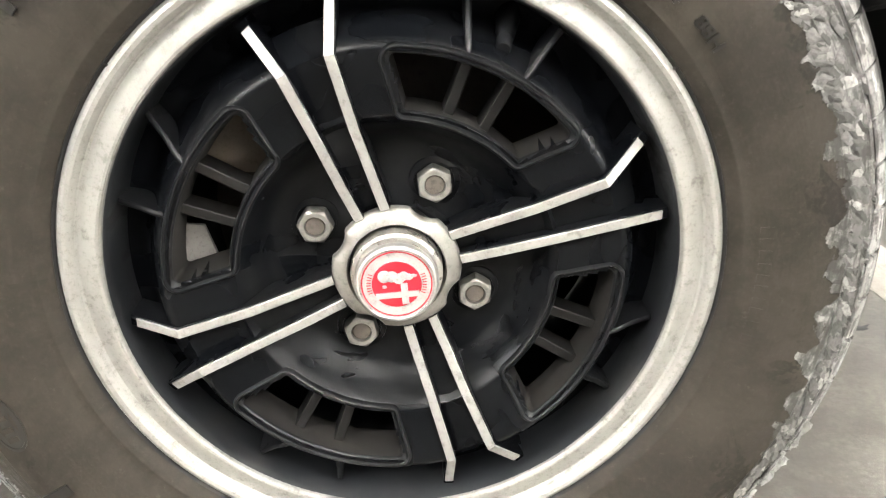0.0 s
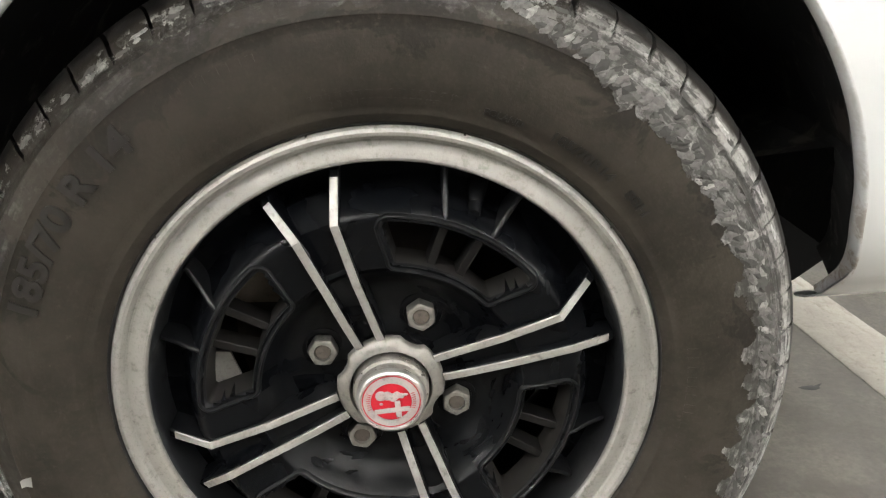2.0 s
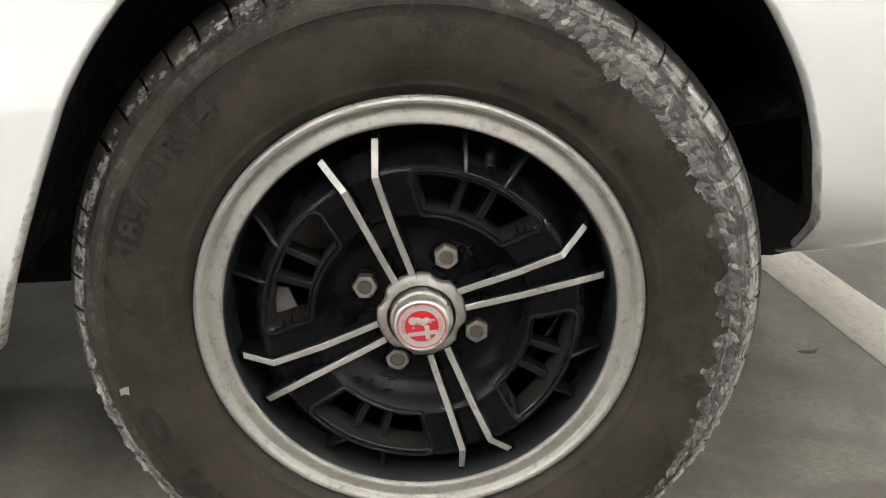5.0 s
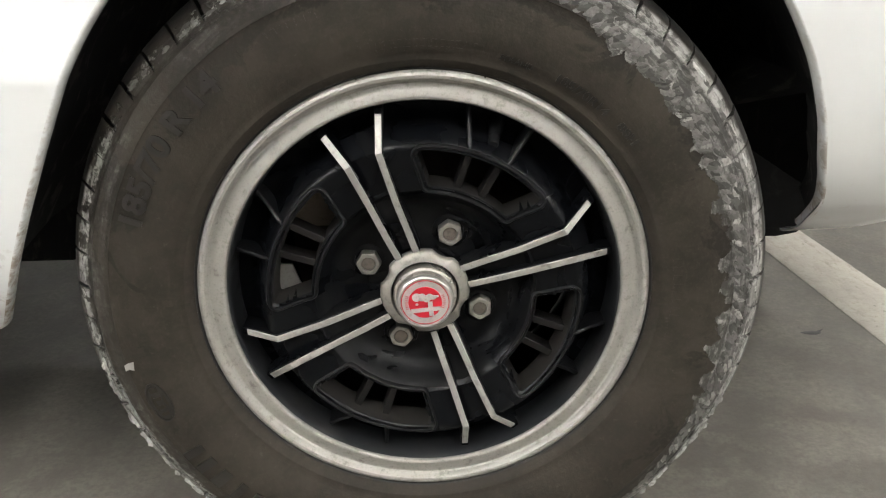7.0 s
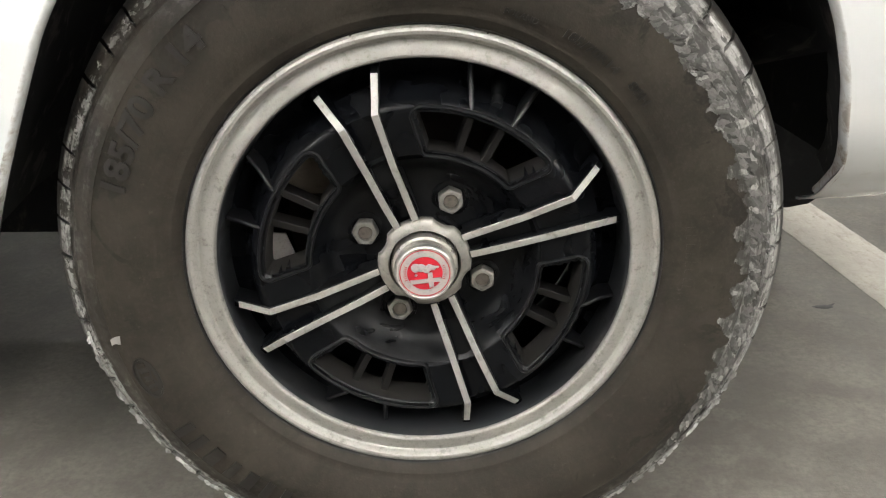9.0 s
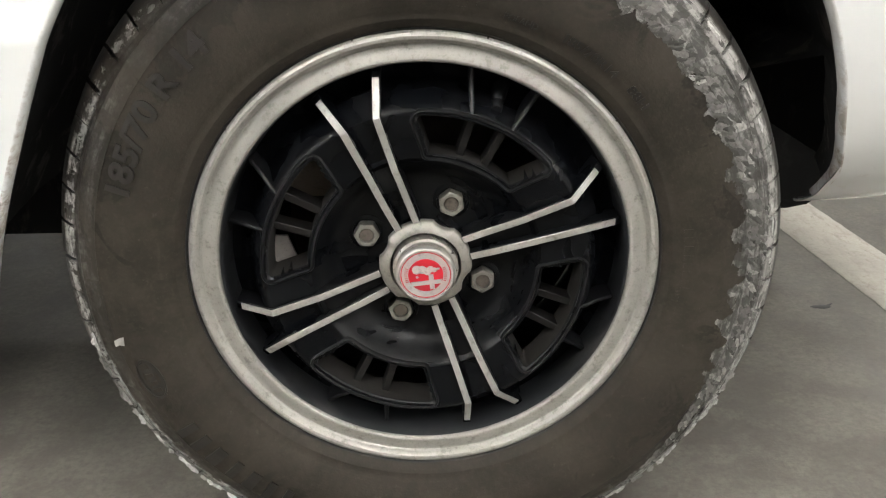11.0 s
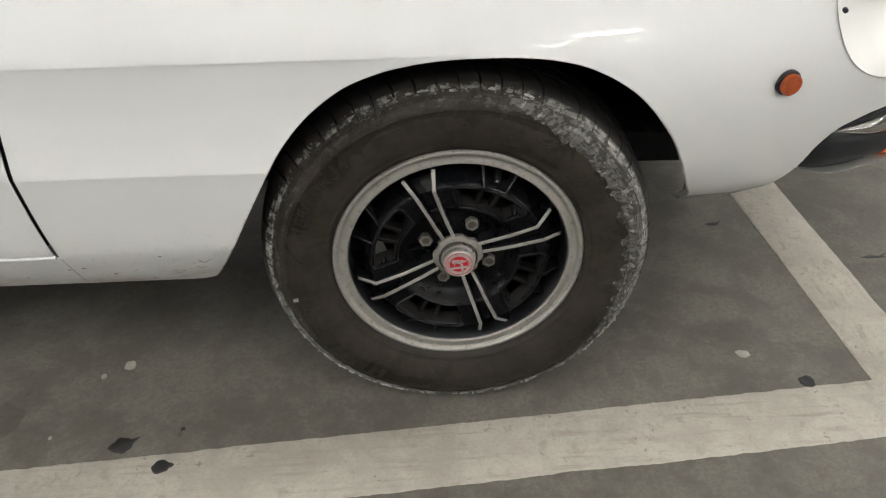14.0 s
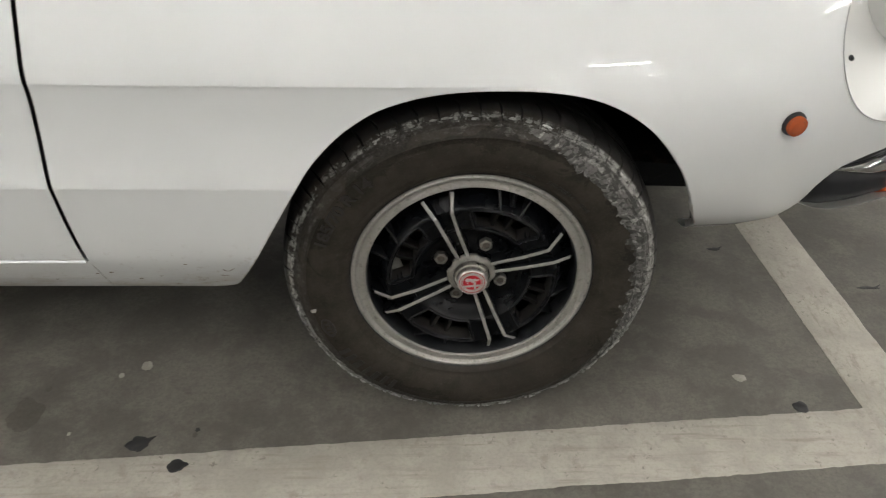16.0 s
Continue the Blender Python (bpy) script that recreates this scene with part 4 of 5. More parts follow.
# ---- the front wheel: axis along y, outer face towards -y ----
wheel = part("wheel", lathe([(0.1925, 0.0100), (0.1943, 0.0060), (0.1949, 0.0030), (0.1944, 0.0005), (0.1928, -0.0016), (0.1905, -0.0026), (0.1882, -0.0020),
                             (0.1864, -0.0002), (0.1853, 0.0026), (0.1840, 0.0037), (0.1818, 0.0036), (0.1790, 0.0026), (0.1758, 0.0014), (0.1730, 0.0009), (0.1716, 0.0013), (0.1706, 0.0028), (0.1702, 0.0052)], 192),
             ALLOY, car, "black and silver alloy wheel with paired spokes", 24)
wheel.location = (0, 0, 0.300)
part("barrel", lathe([(0.1704, 0.0046), (0.1696, 0.0062), (0.1690, 0.012), (0.1684, 0.030), (0.1655, 0.060), (0.1630, 0.085), (0.1590, 0.150), (0.170, 0.152), (0.176, 0.09)], 160), BARREL, wheel, "black wheel barrel")

part("bead_gap", lathe([(0.1944, 0.0016), (0.1951, 0.0006), (0.1963, -0.0012), (0.1968, -0.0004)], 160), UNDERSEAL, wheel, "dark gap between rim and tyre")
WIN, SPOKE = 67.0, 112.0
WIN_R0, WIN_R1 = 0.0985, 0.1300


def ease(t):
    t = min(1.0, max(0.0, t))
    return t * t * (3 - 2 * t)


def half_angle(r):
    """Half the width of a window in degrees: it opens outwards."""
    return 21.0 + 4.6 * (r - WIN_R0) / (WIN_R1 - WIN_R0)


def face_y(r, a):
    """Depth of the black wheel centre at radius r and angle a."""
    if r < 0.0962:
        return curve_through([0.030, 0.046, 0.060, 0.074, 0.084, 0.0915, 0.0962], [0.026, 0.030, 0.0315, 0.0280, 0.0195, 0.0085, 0.0035], r)
    ring = curve_through([0.0962, 0.114, 0.128, 0.1325, 0.136, 0.1388, 0.142, 0.1450, 0.150, 0.157, 0.168], [0.0035, 0.0008, -0.0022, -0.0028, -0.0012, 0.0018, 0.0080, 0.0170, 0.031, 0.039, 0.042], r)
    # the spoke's channel is sunk between its two ribs
    off = abs((a - 111.55 + 45) % 90 - 45)
    return ring + 0.0085 * ease((6.6 - off) / 2.0) * ease((r - 0.094) / 0.010) * ease((0.150 - r) / 0.010)


def wheel_centre():
    bm = bmesh.new()
    rs = [0.024, 0.032, 0.040, 0.046, 0.052, 0.058, 0.064, 0.069, 0.074, 0.078, 0.0815, 0.084, 0.0865, 0.0890, 0.0915, 0.0933, 0.0949, 0.0960, 0.0973,
          0.1005, 0.103, 0.108, 0.114, 0.120, 0.1255, 0.1280, 0.1299, 0.1312, 0.1332, 0.1352, 0.1370, 0.1388, 0.1405, 0.1425, 0.1445, 0.147, 0.150, 0.1535, 0.157, 0.1605, 0.1640, 0.1678]
    n = 360
    grid = {}
    for i, r in enumerate(rs):
        for j in range(n):
            a = WIN + j
            grid[i, j] = bm.verts.new(polar(r, a, face_y(r, a)))
    for i in range(len(rs) - 1):
        for j in range(n):
            rc, k = 0.5 * (rs[i] + rs[i + 1]), abs((j + 0.5 + 45) % 90 - 45)
            if WIN_R0 - 0.0012 < rc < WIN_R1 + 0.0012 and k < half_angle(rc) + 0.6:
                continue
            q = [grid[i, j], grid[i + 1, j], grid[i + 1, (j + 1) % n], grid[i, (j + 1) % n]]
            bm.faces.new(q)
    loose = [v for v in bm.verts if not v.link_faces]
    bmesh.ops.delete(bm, geom=loose, context="VERTS")
    made = bmesh.ops.extrude_face_region(bm, geom=bm.faces[:])
    for v in made["geom"]:
        if isinstance(v, bmesh.types.BMVert):
            v.co.y = max(v.co.y + 0.014, 0.030)
    return bm


part("centre", wheel_centre(), BLACK, wheel, "satin black wheel centre with slotted windows", 32)


def bar_between(p0, p1, width, depth, bevel=0.0006, taper=1.0):
    """A bar from p0 to p1 (points on its outer face), depth inwards along y."""
    d = p1 - p0
    flat = Vector((d.x, 0, d.z)).normalized()
    s = Vector((-flat.z, 0, flat.x))
    bm = bmesh.new()
    sections = []
    for p, w in ((p0, width), (p1, width * taper)):
        h = w / 2
        sections.append([p - s * h + Vector((0, bevel, 0)), p - s * (h - bevel), p + s * (h - bevel), p + s * h + Vector((0, bevel, 0)), p + s * h + Vector((0, depth, 0)), p - s * h + Vector((0, depth, 0))])
    return loft(sections, bm=bm)


def chain(points, width, depth, bevel):
    """A bar that follows several points, mitred at the bends."""
    sections = []
    for k, p in enumerate(points):
        a, b = points[max(0, k - 1)], points[min(len(points) - 1, k + 1)]
        dirs = [Vector((q.x, 0, q.z)).normalized() for q in ((p - a), (b - p)) if q.length > 1e-6]
        t = sum(dirs, Vector((0, 0, 0))).normalized()
        s = Vector((-t.z, 0, t.x))
        m = 1 / max(0.6, t.dot(dirs[0]))
        h = width / 2 * m
        dep = depth if not callable(depth) else depth(p)
        sections.append([p - s * h + Vector((0, bevel, 0)), p - s * (h - bevel), p + s * (h - bevel), p + s * h + Vector((0, bevel, 0)), p + s * h + Vector((0, dep, 0)), p - s * h + Vector((0, dep, 0))])
    return loft(sections)


RIB_A = [(0.0385, 125.0, 0.0085), (0.062, 121.0, 0.0035), (0.090, 118.6, -0.0020), (0.1328, 117.5, -0.0077), (0.1655, 120.6, 0.0120)]
RIB_B = [(0.0390, 100.6, 0.0085), (0.062, 103.4, 0.0035), (0.090, 105.0, -0.0020), (0.1341, 105.6, -0.0060), (0.1660, 102.6, 0.0120)]
for rib in (RIB_A, RIB_B):
    web = mesh_from(chain([polar(r, a, y + 0.0012) for r, a, y in rib], 0.0068, lambda p: 0.024, 0.0008), "rib", BLACK)
    points = [polar(r, a, y) for r, a, y in rib]
    points[-1] = points[-2].lerp(points[-1], 0.87)      # the tip stays black
    top = mesh_from(chain(points, 0.0056, 0.0016, 0.0004), "rib_face", MACHINED, 25)
    for q in (0, 90, 180, 270):
        turn = Matrix.Rotation(radians(-q), 4, "Y")
        o = new("spoke_rib", web)
        o.parent, o.matrix_local = wheel, turn
        f = new("rib_face", top)
        f.parent = o
        tagged(f, "machined silver spoke edge")

def spoke_web():
    """The sunk floor between the two ribs of a spoke."""
    sections = []
    for (ra, aa, ya), (rb, ab, yb) in zip(RIB_A[:4], RIB_B[:4]):
        r, y = 0.5 * (ra + rb), 0.5 * (ya + yb) + 0.0095
        sections.append([polar(r, aa + (ab - aa) * t, y + 0.0012 * abs(2 * t - 1)) for t in (0, 0.25, 0.5, 0.75, 1)] + [polar(r, ab, y + 0.014), polar(r, aa, y + 0.014)])
    sections.append([polar(0.150, 117.5 + (105.6 - 117.5) * t, 0.022) for t in (0, 0.25, 0.5, 0.75, 1)] + [polar(0.150, 105.6, 0.036), polar(0.150, 117.5, 0.036)])
    return loft(sections)


def window_ring(grow, dy):
    """One closed line round a slotted window, grown by some metres and dy below the ring's face."""
    rm, hv = 0.5 * (WIN_R0 + WIN_R1), 0.5 * (WIN_R1 - WIN_R0)
    row = []
    for cx, cy, a0 in ((1, 1, 0), (-1, 1, 90), (-1, -1, 180), (1, -1, 270)):
        rad = 0.0034 if cy > 0 else 0.0022
        for k in range(7):
            t = radians(a0 + 15 * k)
            rc = rm + cy * (hv - rad)
            rr = rc + (rad + grow) * math.sin(t)
            row.append((rr, cx * (half_angle(rc) - math.degrees(rad / rc)) + math.degrees((rad + grow) * math.cos(t) / rr)))
    loop = []
    for k, ((r1, u1), (r2, u2)) in enumerate(zip(row, row[1:] + row[:1])):
        n = 20 if k in (6, 20) else 1          # the long curved sides
        loop += [(r1 + (r2 - r1) * q / n, u1 + (u2 - u1) * q / n) for q in range(n)]
    return [polar(r, WIN + u, face_y(min(max(r, 0.0963), 0.1345), WIN) + dy) for r, u in loop]


def window_frame():
    """The raised lip of one slotted window."""
    return loft([window_ring(g, d) for g, d in ((0.0064, 0.0014), (0.0056, -0.0012), (0.0048, -0.0020), (0.0040, -0.0018), (0.0033, -0.0002), (0.0024, 0.0010), (0.0008, 0.0014), (0.0001, 0.0024), (0.0, 0.0040))], True, False)


def window_walls():
    """The deep dusty walls of one slotted window."""
    return loft([window_ring(g, d) for g, d in ((0.0, 0.0038), (-0.0006, 0.0160), (-0.0014, 0.0300), (0.0040, 0.0310))], True, False)


wall_mesh = mesh_from(window_walls(), "slot_wall", BRAKE_DUST)
web_mesh, frame_mesh = mesh_from(spoke_web(), "spoke_web", BLACK), mesh_from(window_frame(), "slot_frame", LIP_BLACK)
for q in (0, 90, 180, 270):
    for name, me in (("spoke_web", web_mesh), ("slot_frame", frame_mesh), ("slot_wall", wall_mesh)):
        o = new(name, me)
        o.parent, o.matrix_local = wheel, Matrix.Rotation(radians(-q), 4, "Y")

slot_bar = mesh_from(bar_between(polar(0.0960, WIN + 6.4, 0.0125), polar(0.1330, WIN + 6.0, 0.0100), 0.0062, 0.018), "slot_bar", DUSTY)
slot_bar_b = mesh_from(bar_between(polar(0.0960, WIN - 6.4, 0.0125), polar(0.1330, WIN - 6.0, 0.0100), 0.0062, 0.018), "slot_bar", DUSTY)


def fin(a0, a1):
    bm = bmesh.new()
    p = [polar(0.1365, a0, -0.0012), polar(0.1420, a0 + (a1 - a0) * 0.2, 0.0016), polar(0.1530, a0 + (a1 - a0) * 0.6, 0.0110), polar(0.1675, a1, 0.0200)]
    return chain(p, 0.0036, lambda q: 0.034, 0.0012)


fin_a, fin_b = mesh_from(fin(WIN + 7.2, WIN + 9.8), "fin", LIP_BLACK), mesh_from(fin(WIN - 7.2, WIN - 9.8), "fin", LIP_BLACK)
for q in (0, 90, 180, 270):
    turn = Matrix.Rotation(radians(-q), 4, "Y")
    for name, me in (("slot_bar", slot_bar), ("slot_bar", slot_bar_b), ("fin", fin_a), ("fin", fin_b)):
        o = new(name, me)
        o.parent, o.matrix_local = wheel, turn

# small cast marks in the channels of two spokes
mark = mesh_from(box(-0.0005, 0.0005, -0.0006, 0.0006, -0.0011, 0.0011), "cast_mark", BLACK)
for spoke, count in ((21.55, 8), (201.55, 5)):
    for k in range(count):
        for row in (-1.2, 1.4):
            o = new("cast_mark", mark)
            r = 0.0985 + 0.0037 * k
            o.parent, o.matrix_local = wheel, Matrix.Translation(polar(r, spoke + row, 0.0090 - 0.17 * (r - 0.0985))) @ Matrix.Rotation(radians(-spoke), 4, "Y")

# hub crown with four bites for the nuts
NUT_A, NUT_R = 65.7, 0.0541


def crown():
    n = 240
    rings = []
    for f, y in ((1.00, 0.0135), (1.00, 0.0105), (0.985, 0.0086), (0.94, 0.0070), (0.80, 0.0048), (0.735, 0.0042), (0.715, 0.0060), (0.71, 0.018)):
        row = []
        for k in range(n):
            a = 360 * k / n
            k4 = (a - NUT_A + 45) % 90 - 45
            r = 0.0392
            c, s = NUT_R * math.cos(radians(k4)), NUT_R * math.sin(radians(k4))
            bite = 0.0185 ** 2 - s * s
            if bite > 0:
                r = min(r, c - math.sqrt(bite))
            rr = 0.0292 + (r - 0.0292) * (f - 0.71) / 0.29
            row.append(polar(rr, a, y + 0.002))
        rings.append(row)
    return loft(rings, True, False)


part("hub_crown", crown(), STEEL, wheel, "scalloped silver hub ring", 45)
part("hub_boss", lathe([(0.0352, 0.0150), (0.0352, 0.0330)], 64), BLACK, wheel, "black hub boss under the silver ring")
part("hub_gap", lathe([(0.0300, 0.016), (0.0240, 0.017)], 64), UNDERSEAL, wheel, "dark gap round the cap")
cap = part("hub_cap", lathe([(0.0278, 0.018), (0.0276, 0.004), (0.0270, 0.0008), (0.0250, -0.0002), (0.0246, -0.0012), (0.0245, -0.0050), (0.0243, -0.0092), (0.0235, -0.0112), (0.0224, -0.0116), (0.0215, -0.0110)], 96), HUB, wheel, "polished hub cap with a red badge", 30)


def badge_disc(r0, r1, y, n=96):
    bm = lathe([(r0, y + 0.0006), (r0, y), (r1, y), (r1, y + 0.0006)] if r1 > 0 else [(r0, y + 0.0006), (r0, y), (0.0001, y)], n)
    return bm


part("badge_plate", badge_disc(0.0219, 0, -0.0108), CAP_FACE, cap, "silver badge plate")
part("badge_ring", badge_disc(0.0207, 0.0199, -0.0110), RED, cap, "thin red ring")
part("badge_field", badge_disc(0.0144, 0, -0.0112), RED, cap, "red badge field")
part("cap_rim", lathe([(0.0247, -0.0070), (0.0246, -0.0092), (0.0239, -0.0111), (0.0228, -0.0119), (0.0219, -0.0116)], 96), CAP_RIM, cap, "bright bevelled rim of the cap")
TILT_BADGE = Matrix.Rotation(radians(-6), 4, "Y")


def badge_shape(bm):
    bmesh.ops.transform(bm, matrix=TILT_BADGE, verts=bm.verts)
    return bm


part("badge_cross", badge_shape(box(-0.0126, 0.0126, -0.0118, -0.0110, -0.0084, -0.0048)), CAP_FACE, cap)
part("badge_cross", badge_shape(box(0.0022, 0.0062, -0.01185, -0.0110, -0.0128, 0.0005)), CAP_FACE, cap)


def squiggle():
    """The silver cloud-like shape on the badge, its lobes one beside the other."""
    bm = bmesh.new()
    for k, (x, z, r, flat) in enumerate(((-6.8, 5.6, 3.9, 1.0), (-2.4, 5.2, 3.7, 0.95), (1.6, 3.6, 3.3, 1.0), (4.4, 5.0, 2.9, 1.0), (7.4, 4.2, 2.3, 0.9), (10.2, 4.8, 2.0, 0.5), (-7.2, -0.9, 1.3, 0.8))):
        y = -0.0117 - 0.00008 * (k % 3)
        lobe = lathe([(r / 1000, -0.0110), (r / 1000, y + 0.0002), (r / 1000 - 0.0004, y), (0.0001, y - 0.0001)], 28)
        bmesh.ops.transform(lobe, matrix=Matrix.Translation((x / 1000, 0, z / 1000)) @ Matrix.Diagonal((1, 1, flat, 1)), verts=lobe.verts)
        piece = bpy.data.meshes.new("lobe")
        lobe.to_mesh(piece)
        lobe.free()
        bm.from_mesh(piece)
        bpy.data.meshes.remove(piece)
    return bm


part("badge_wave", badge_shape(squiggle()), CAP_FACE, cap)
bar = mesh_from(box(-0.0002, 0.0002, -0.01115, -0.0107, 0.0150, 0.0176), "badge_bar", RED)
for a in list(range(66, 112, 6)) + list(range(-112, -66, 6)):
    o = new("badge_bar", bar)
    o.parent, o.matrix_local = cap, Matrix.Rotation(radians(a), 4, "Y")

# nuts
nut_rings = []
for f, y in ((0.0100, 0.0380), (0.0100, 0.0235), (0.0097, 0.0218), (0.0092, 0.0210), (0.0066, 0.0210), (0.0062, 0.0225), (0.0062, 0.0300)):
    row = []
    for k in range(36):
        a = 360 * k / 36
        hexr = f / math.cos(radians((a + 30) % 60 - 30)) if 0.0095 < f else f
        row.append(polar(min(hexr, f * 1.13), a, y))
    nut_rings.append(row)
nut_mesh = mesh_from(loft(nut_rings, True, False), "nut", STEEL, 22)
bolt_bm = lathe([(0.0060, 0.030), (0.0060, 0.0232), (0.0054, 0.0226), (0.0001, 0.0224)], 32)
bolt_mesh = mesh_from(bolt_bm, "bolt_end", BOLT_END)
collar_mesh = mesh_from(lathe([(0.0165, 0.0330), (0.0155, 0.0300), (0.0125, 0.0290), (0.0118, 0.0330)], 40), "nut_seat", BLACK)
for k, spin in enumerate((7, 28, 18, 0)):
    a = NUT_A + 90 * k
    place = Matrix.Translation(polar(NUT_R, a, 0)) @ Matrix.Rotation(radians(-spin), 4, "Y")
    o = new("wheel_nut", nut_mesh)
    o.parent, o.matrix_local = wheel, place
    tagged(o, "bright hexagonal wheel nut")
    for name, me in (("bolt_end", bolt_mesh), ("nut_seat", collar_mesh)):
        c = new(name, me)
        c.parent = o

# valve
valve = lathe([(0.0001, -0.0205), (0.0030, -0.0205), (0.0036, -0.0195), (0.0036, -0.0125), (0.0030, -0.0120), (0.0042, -0.0105), (0.0052, 0.000), (0.0062, 0.010), (0.007, 0.014)], 24)
base_v, tip_v = polar(0.1600, WIN - 0.4, 0.046), polar(0.1455, WIN - 0.4, 0.014)
bmesh.ops.transform(valve, matrix=Matrix.Translation(base_v.lerp(tip_v, 0.42)) @ (base_v - tip_v).to_track_quat("Y", "Z").to_matrix().to_4x4() @ Matrix.Scale(1.25, 4), verts=valve.verts)
part("valve", valve, LIP_BLACK, wheel, "black rubber tyre valve")

# wheel weights and nicks on the flange
for a in (141.5, 105.5, 75.5, 39.8):
    clip = box(-0.0007, 0.0007, -0.0005, 0.004, 0.1928, 0.1975)
    bmesh.ops.transform(clip, matrix=Matrix.Rotation(radians(90 - a), 4, "Y"), verts=clip.verts)
    part("rim_nick", clip, UNDERSEAL, wheel)

# ---- tyre ----
SIDE = [(0.1900, 0.0060), (0.1950, 0.0015), (0.1985, -0.0030), (0.2030, -0.0072), (0.2040, -0.0078), (0.2052, -0.0076), (0.2100, -0.0104), (0.2200, -0.0136), (0.2320, -0.0154), (0.2440, -0.0158), (0.2540, -0.0150),
        (0.2620, -0.0132), (0.2633, -0.0137), (0.2648, -0.0122), (0.2720, -0.0094), (0.2770, -0.0066), (0.2785, -0.0066), (0.2800, -0.0042), (0.2840, -0.0008), (0.2872, 0.0060), (0.2915, 0.0160), (0.2965, 0.0300), (0.2975, 0.0560)]


def side_y(r):
    return float(np.interp(r, [p[0] for p in SIDE], [p[1] for p in SIDE]))


def loaded(bm):
    """Bulges the outer sidewall above the contact patch and rests the tread on the floor."""
    for v in bm.verts:
        r = math.hypot(v.co.x, v.co.z)
        if v.co.y < 0.06 and r > 0.19:
            v.co.y -= 0.0068 * ease((-v.co.z / r + 0.15) / 1.05) * ease((r - 0.198) / 0.050) * ease((0.06 - v.co.y) / 0.045)
        v.co.z = max(v.co.z, -0.2994)
    return bm


def tyre_mesh():
    profile = SIDE + [(0.2985, 0.075)] + [(r, 0.150 - y) for r, y in SIDE[::-1]]
    bm = lathe(profile, 240)
    return loaded(bm)


tyre = part("tyre", tyre_mesh(), RUBBER, car, "worn black tyre with pale flaking scuffs", 45)
tyre.location = (0, 0, 0.300)
BLOCKS = 62


def tread_block(section, slant, width, steps_n=4):
    """One block of the tread: a closed (r, y) section swept over an arc, leaning with y."""
    sections = []
    for k in range(steps_n + 1):
        w = (k / steps_n - 0.5) * width
        sections.append([polar(r, w + slant(y), y) for r, y in section])
    return loft(sections)


pitch = 360 / BLOCKS
shoulder = [(0.2830, -0.0024), (0.2878, 0.0006), (0.2912, 0.0036), (0.2962, 0.0090), (0.3008, 0.0165), (0.3036, 0.0270), (0.3054, 0.0420), (0.3060, 0.0540), (0.2970, 0.0550), (0.2880, 0.0200)]
second = [(0.2970, 0.0610), (0.3062, 0.0616), (0.3066, 0.0740), (0.3066, 0.0880), (0.2970, 0.0890)]


def lean(y):
    return 60 * max(0.0, y - 0.012) + 620 * max(0.0, y - 0.012) ** 2


def block(width):
    return tread_block(shoulder, lean, pitch * width)


def inner_block():
    return tread_block(second, lambda y: lean(y) + 1.5, pitch * 0.80)


kinds = [mesh_from(block(w), "tread_block", RUBBER, 35) for w in (0.905, 0.925, 0.89)]
inner_kind = mesh_from(inner_block(), "tread_block", RUBBER, 35)
rng = random.Random(8)
for k in range(BLOCKS):
    pick = rng.randrange(3)
    for me, bm in ((kinds[pick], lambda: block((0.905, 0.925, 0.89)[pick])), (inner_kind, inner_block)):
        a = k * pitch + rng.uniform(-0.25, 0.25)
        turn = Matrix.Rotation(radians(-a), 4, "Y")
        if 180 < a % 360 + 8 < 376:          # pressed out of shape above the floor
            own = bm()
            bmesh.ops.transform(own, matrix=turn, verts=own.verts)
            me, turn = mesh_from(loaded(own), "tread_block", RUBBER, 35), Matrix.Identity(4)
        o = new("tread_block", me)
        o.parent, o.matrix_local = tyre, turn
part("inner_tread", lathe([(0.2970, 0.0950), (0.3062, 0.0955), (0.3058, 0.118), (0.3030, 0.130), (0.296, 0.139)], 160), RUBBER, tyre)


def text_mesh(words, size, extrude):
    cu = bpy.data.curves.new("words", "FONT")
    cu.body, cu.size, cu.extrude, cu.offset = words, size, extrude, size * 0.035
    ob = bpy.data.objects.new("words", cu)
    scene.collection.objects.link(ob)
    me = bpy.data.meshes.new_from_object(ob.evaluated_get(bpy.context.evaluated_depsgraph_get()))
    bpy.data.objects.remove(ob)
    bm = bmesh.new()
    bm.from_mesh(me)
    bpy.data.meshes.remove(me)
    bmesh.ops.triangulate(bm, faces=bm.faces[:])
    return bm


def sidewall_text(words, r, start, end, size, lift=0.0009, label=""):
    """Raised lettering that runs clockwise round the sidewall from start to end, tops outwards."""
    bm = text_mesh(words, size, 0.001)
    stretch = radians(start - end) * r / max(v.co.x for v in bm.verts)
    bmesh.ops.subdivide_edges(bm, edges=[e for e in bm.edges if e.calc_length() > 0.006], cuts=1)
    for v in bm.verts:
        rr = r + v.co.y
        a = start - math.degrees(v.co.x * stretch / r)
        v.co = polar(rr, a, side_y(rr) - (lift if v.co.z > 0 else -0.001))
    return part("lettering", loaded(bm), LETTER, tyre, label or "raised sidewall lettering", 30)


sidewall_text("185/70 R 14", 0.2400, 163.4, 129.3, 0.0255, 0.0014)
sidewall_text("185/70R14", 0.2130, 61.9, 48.2, 0.0092)
sidewall_text("88H", 0.2138, 44.8, 39.2, 0.0092)
sidewall_text("POLAND", 0.2118, 74.0, 66.8, 0.0062)


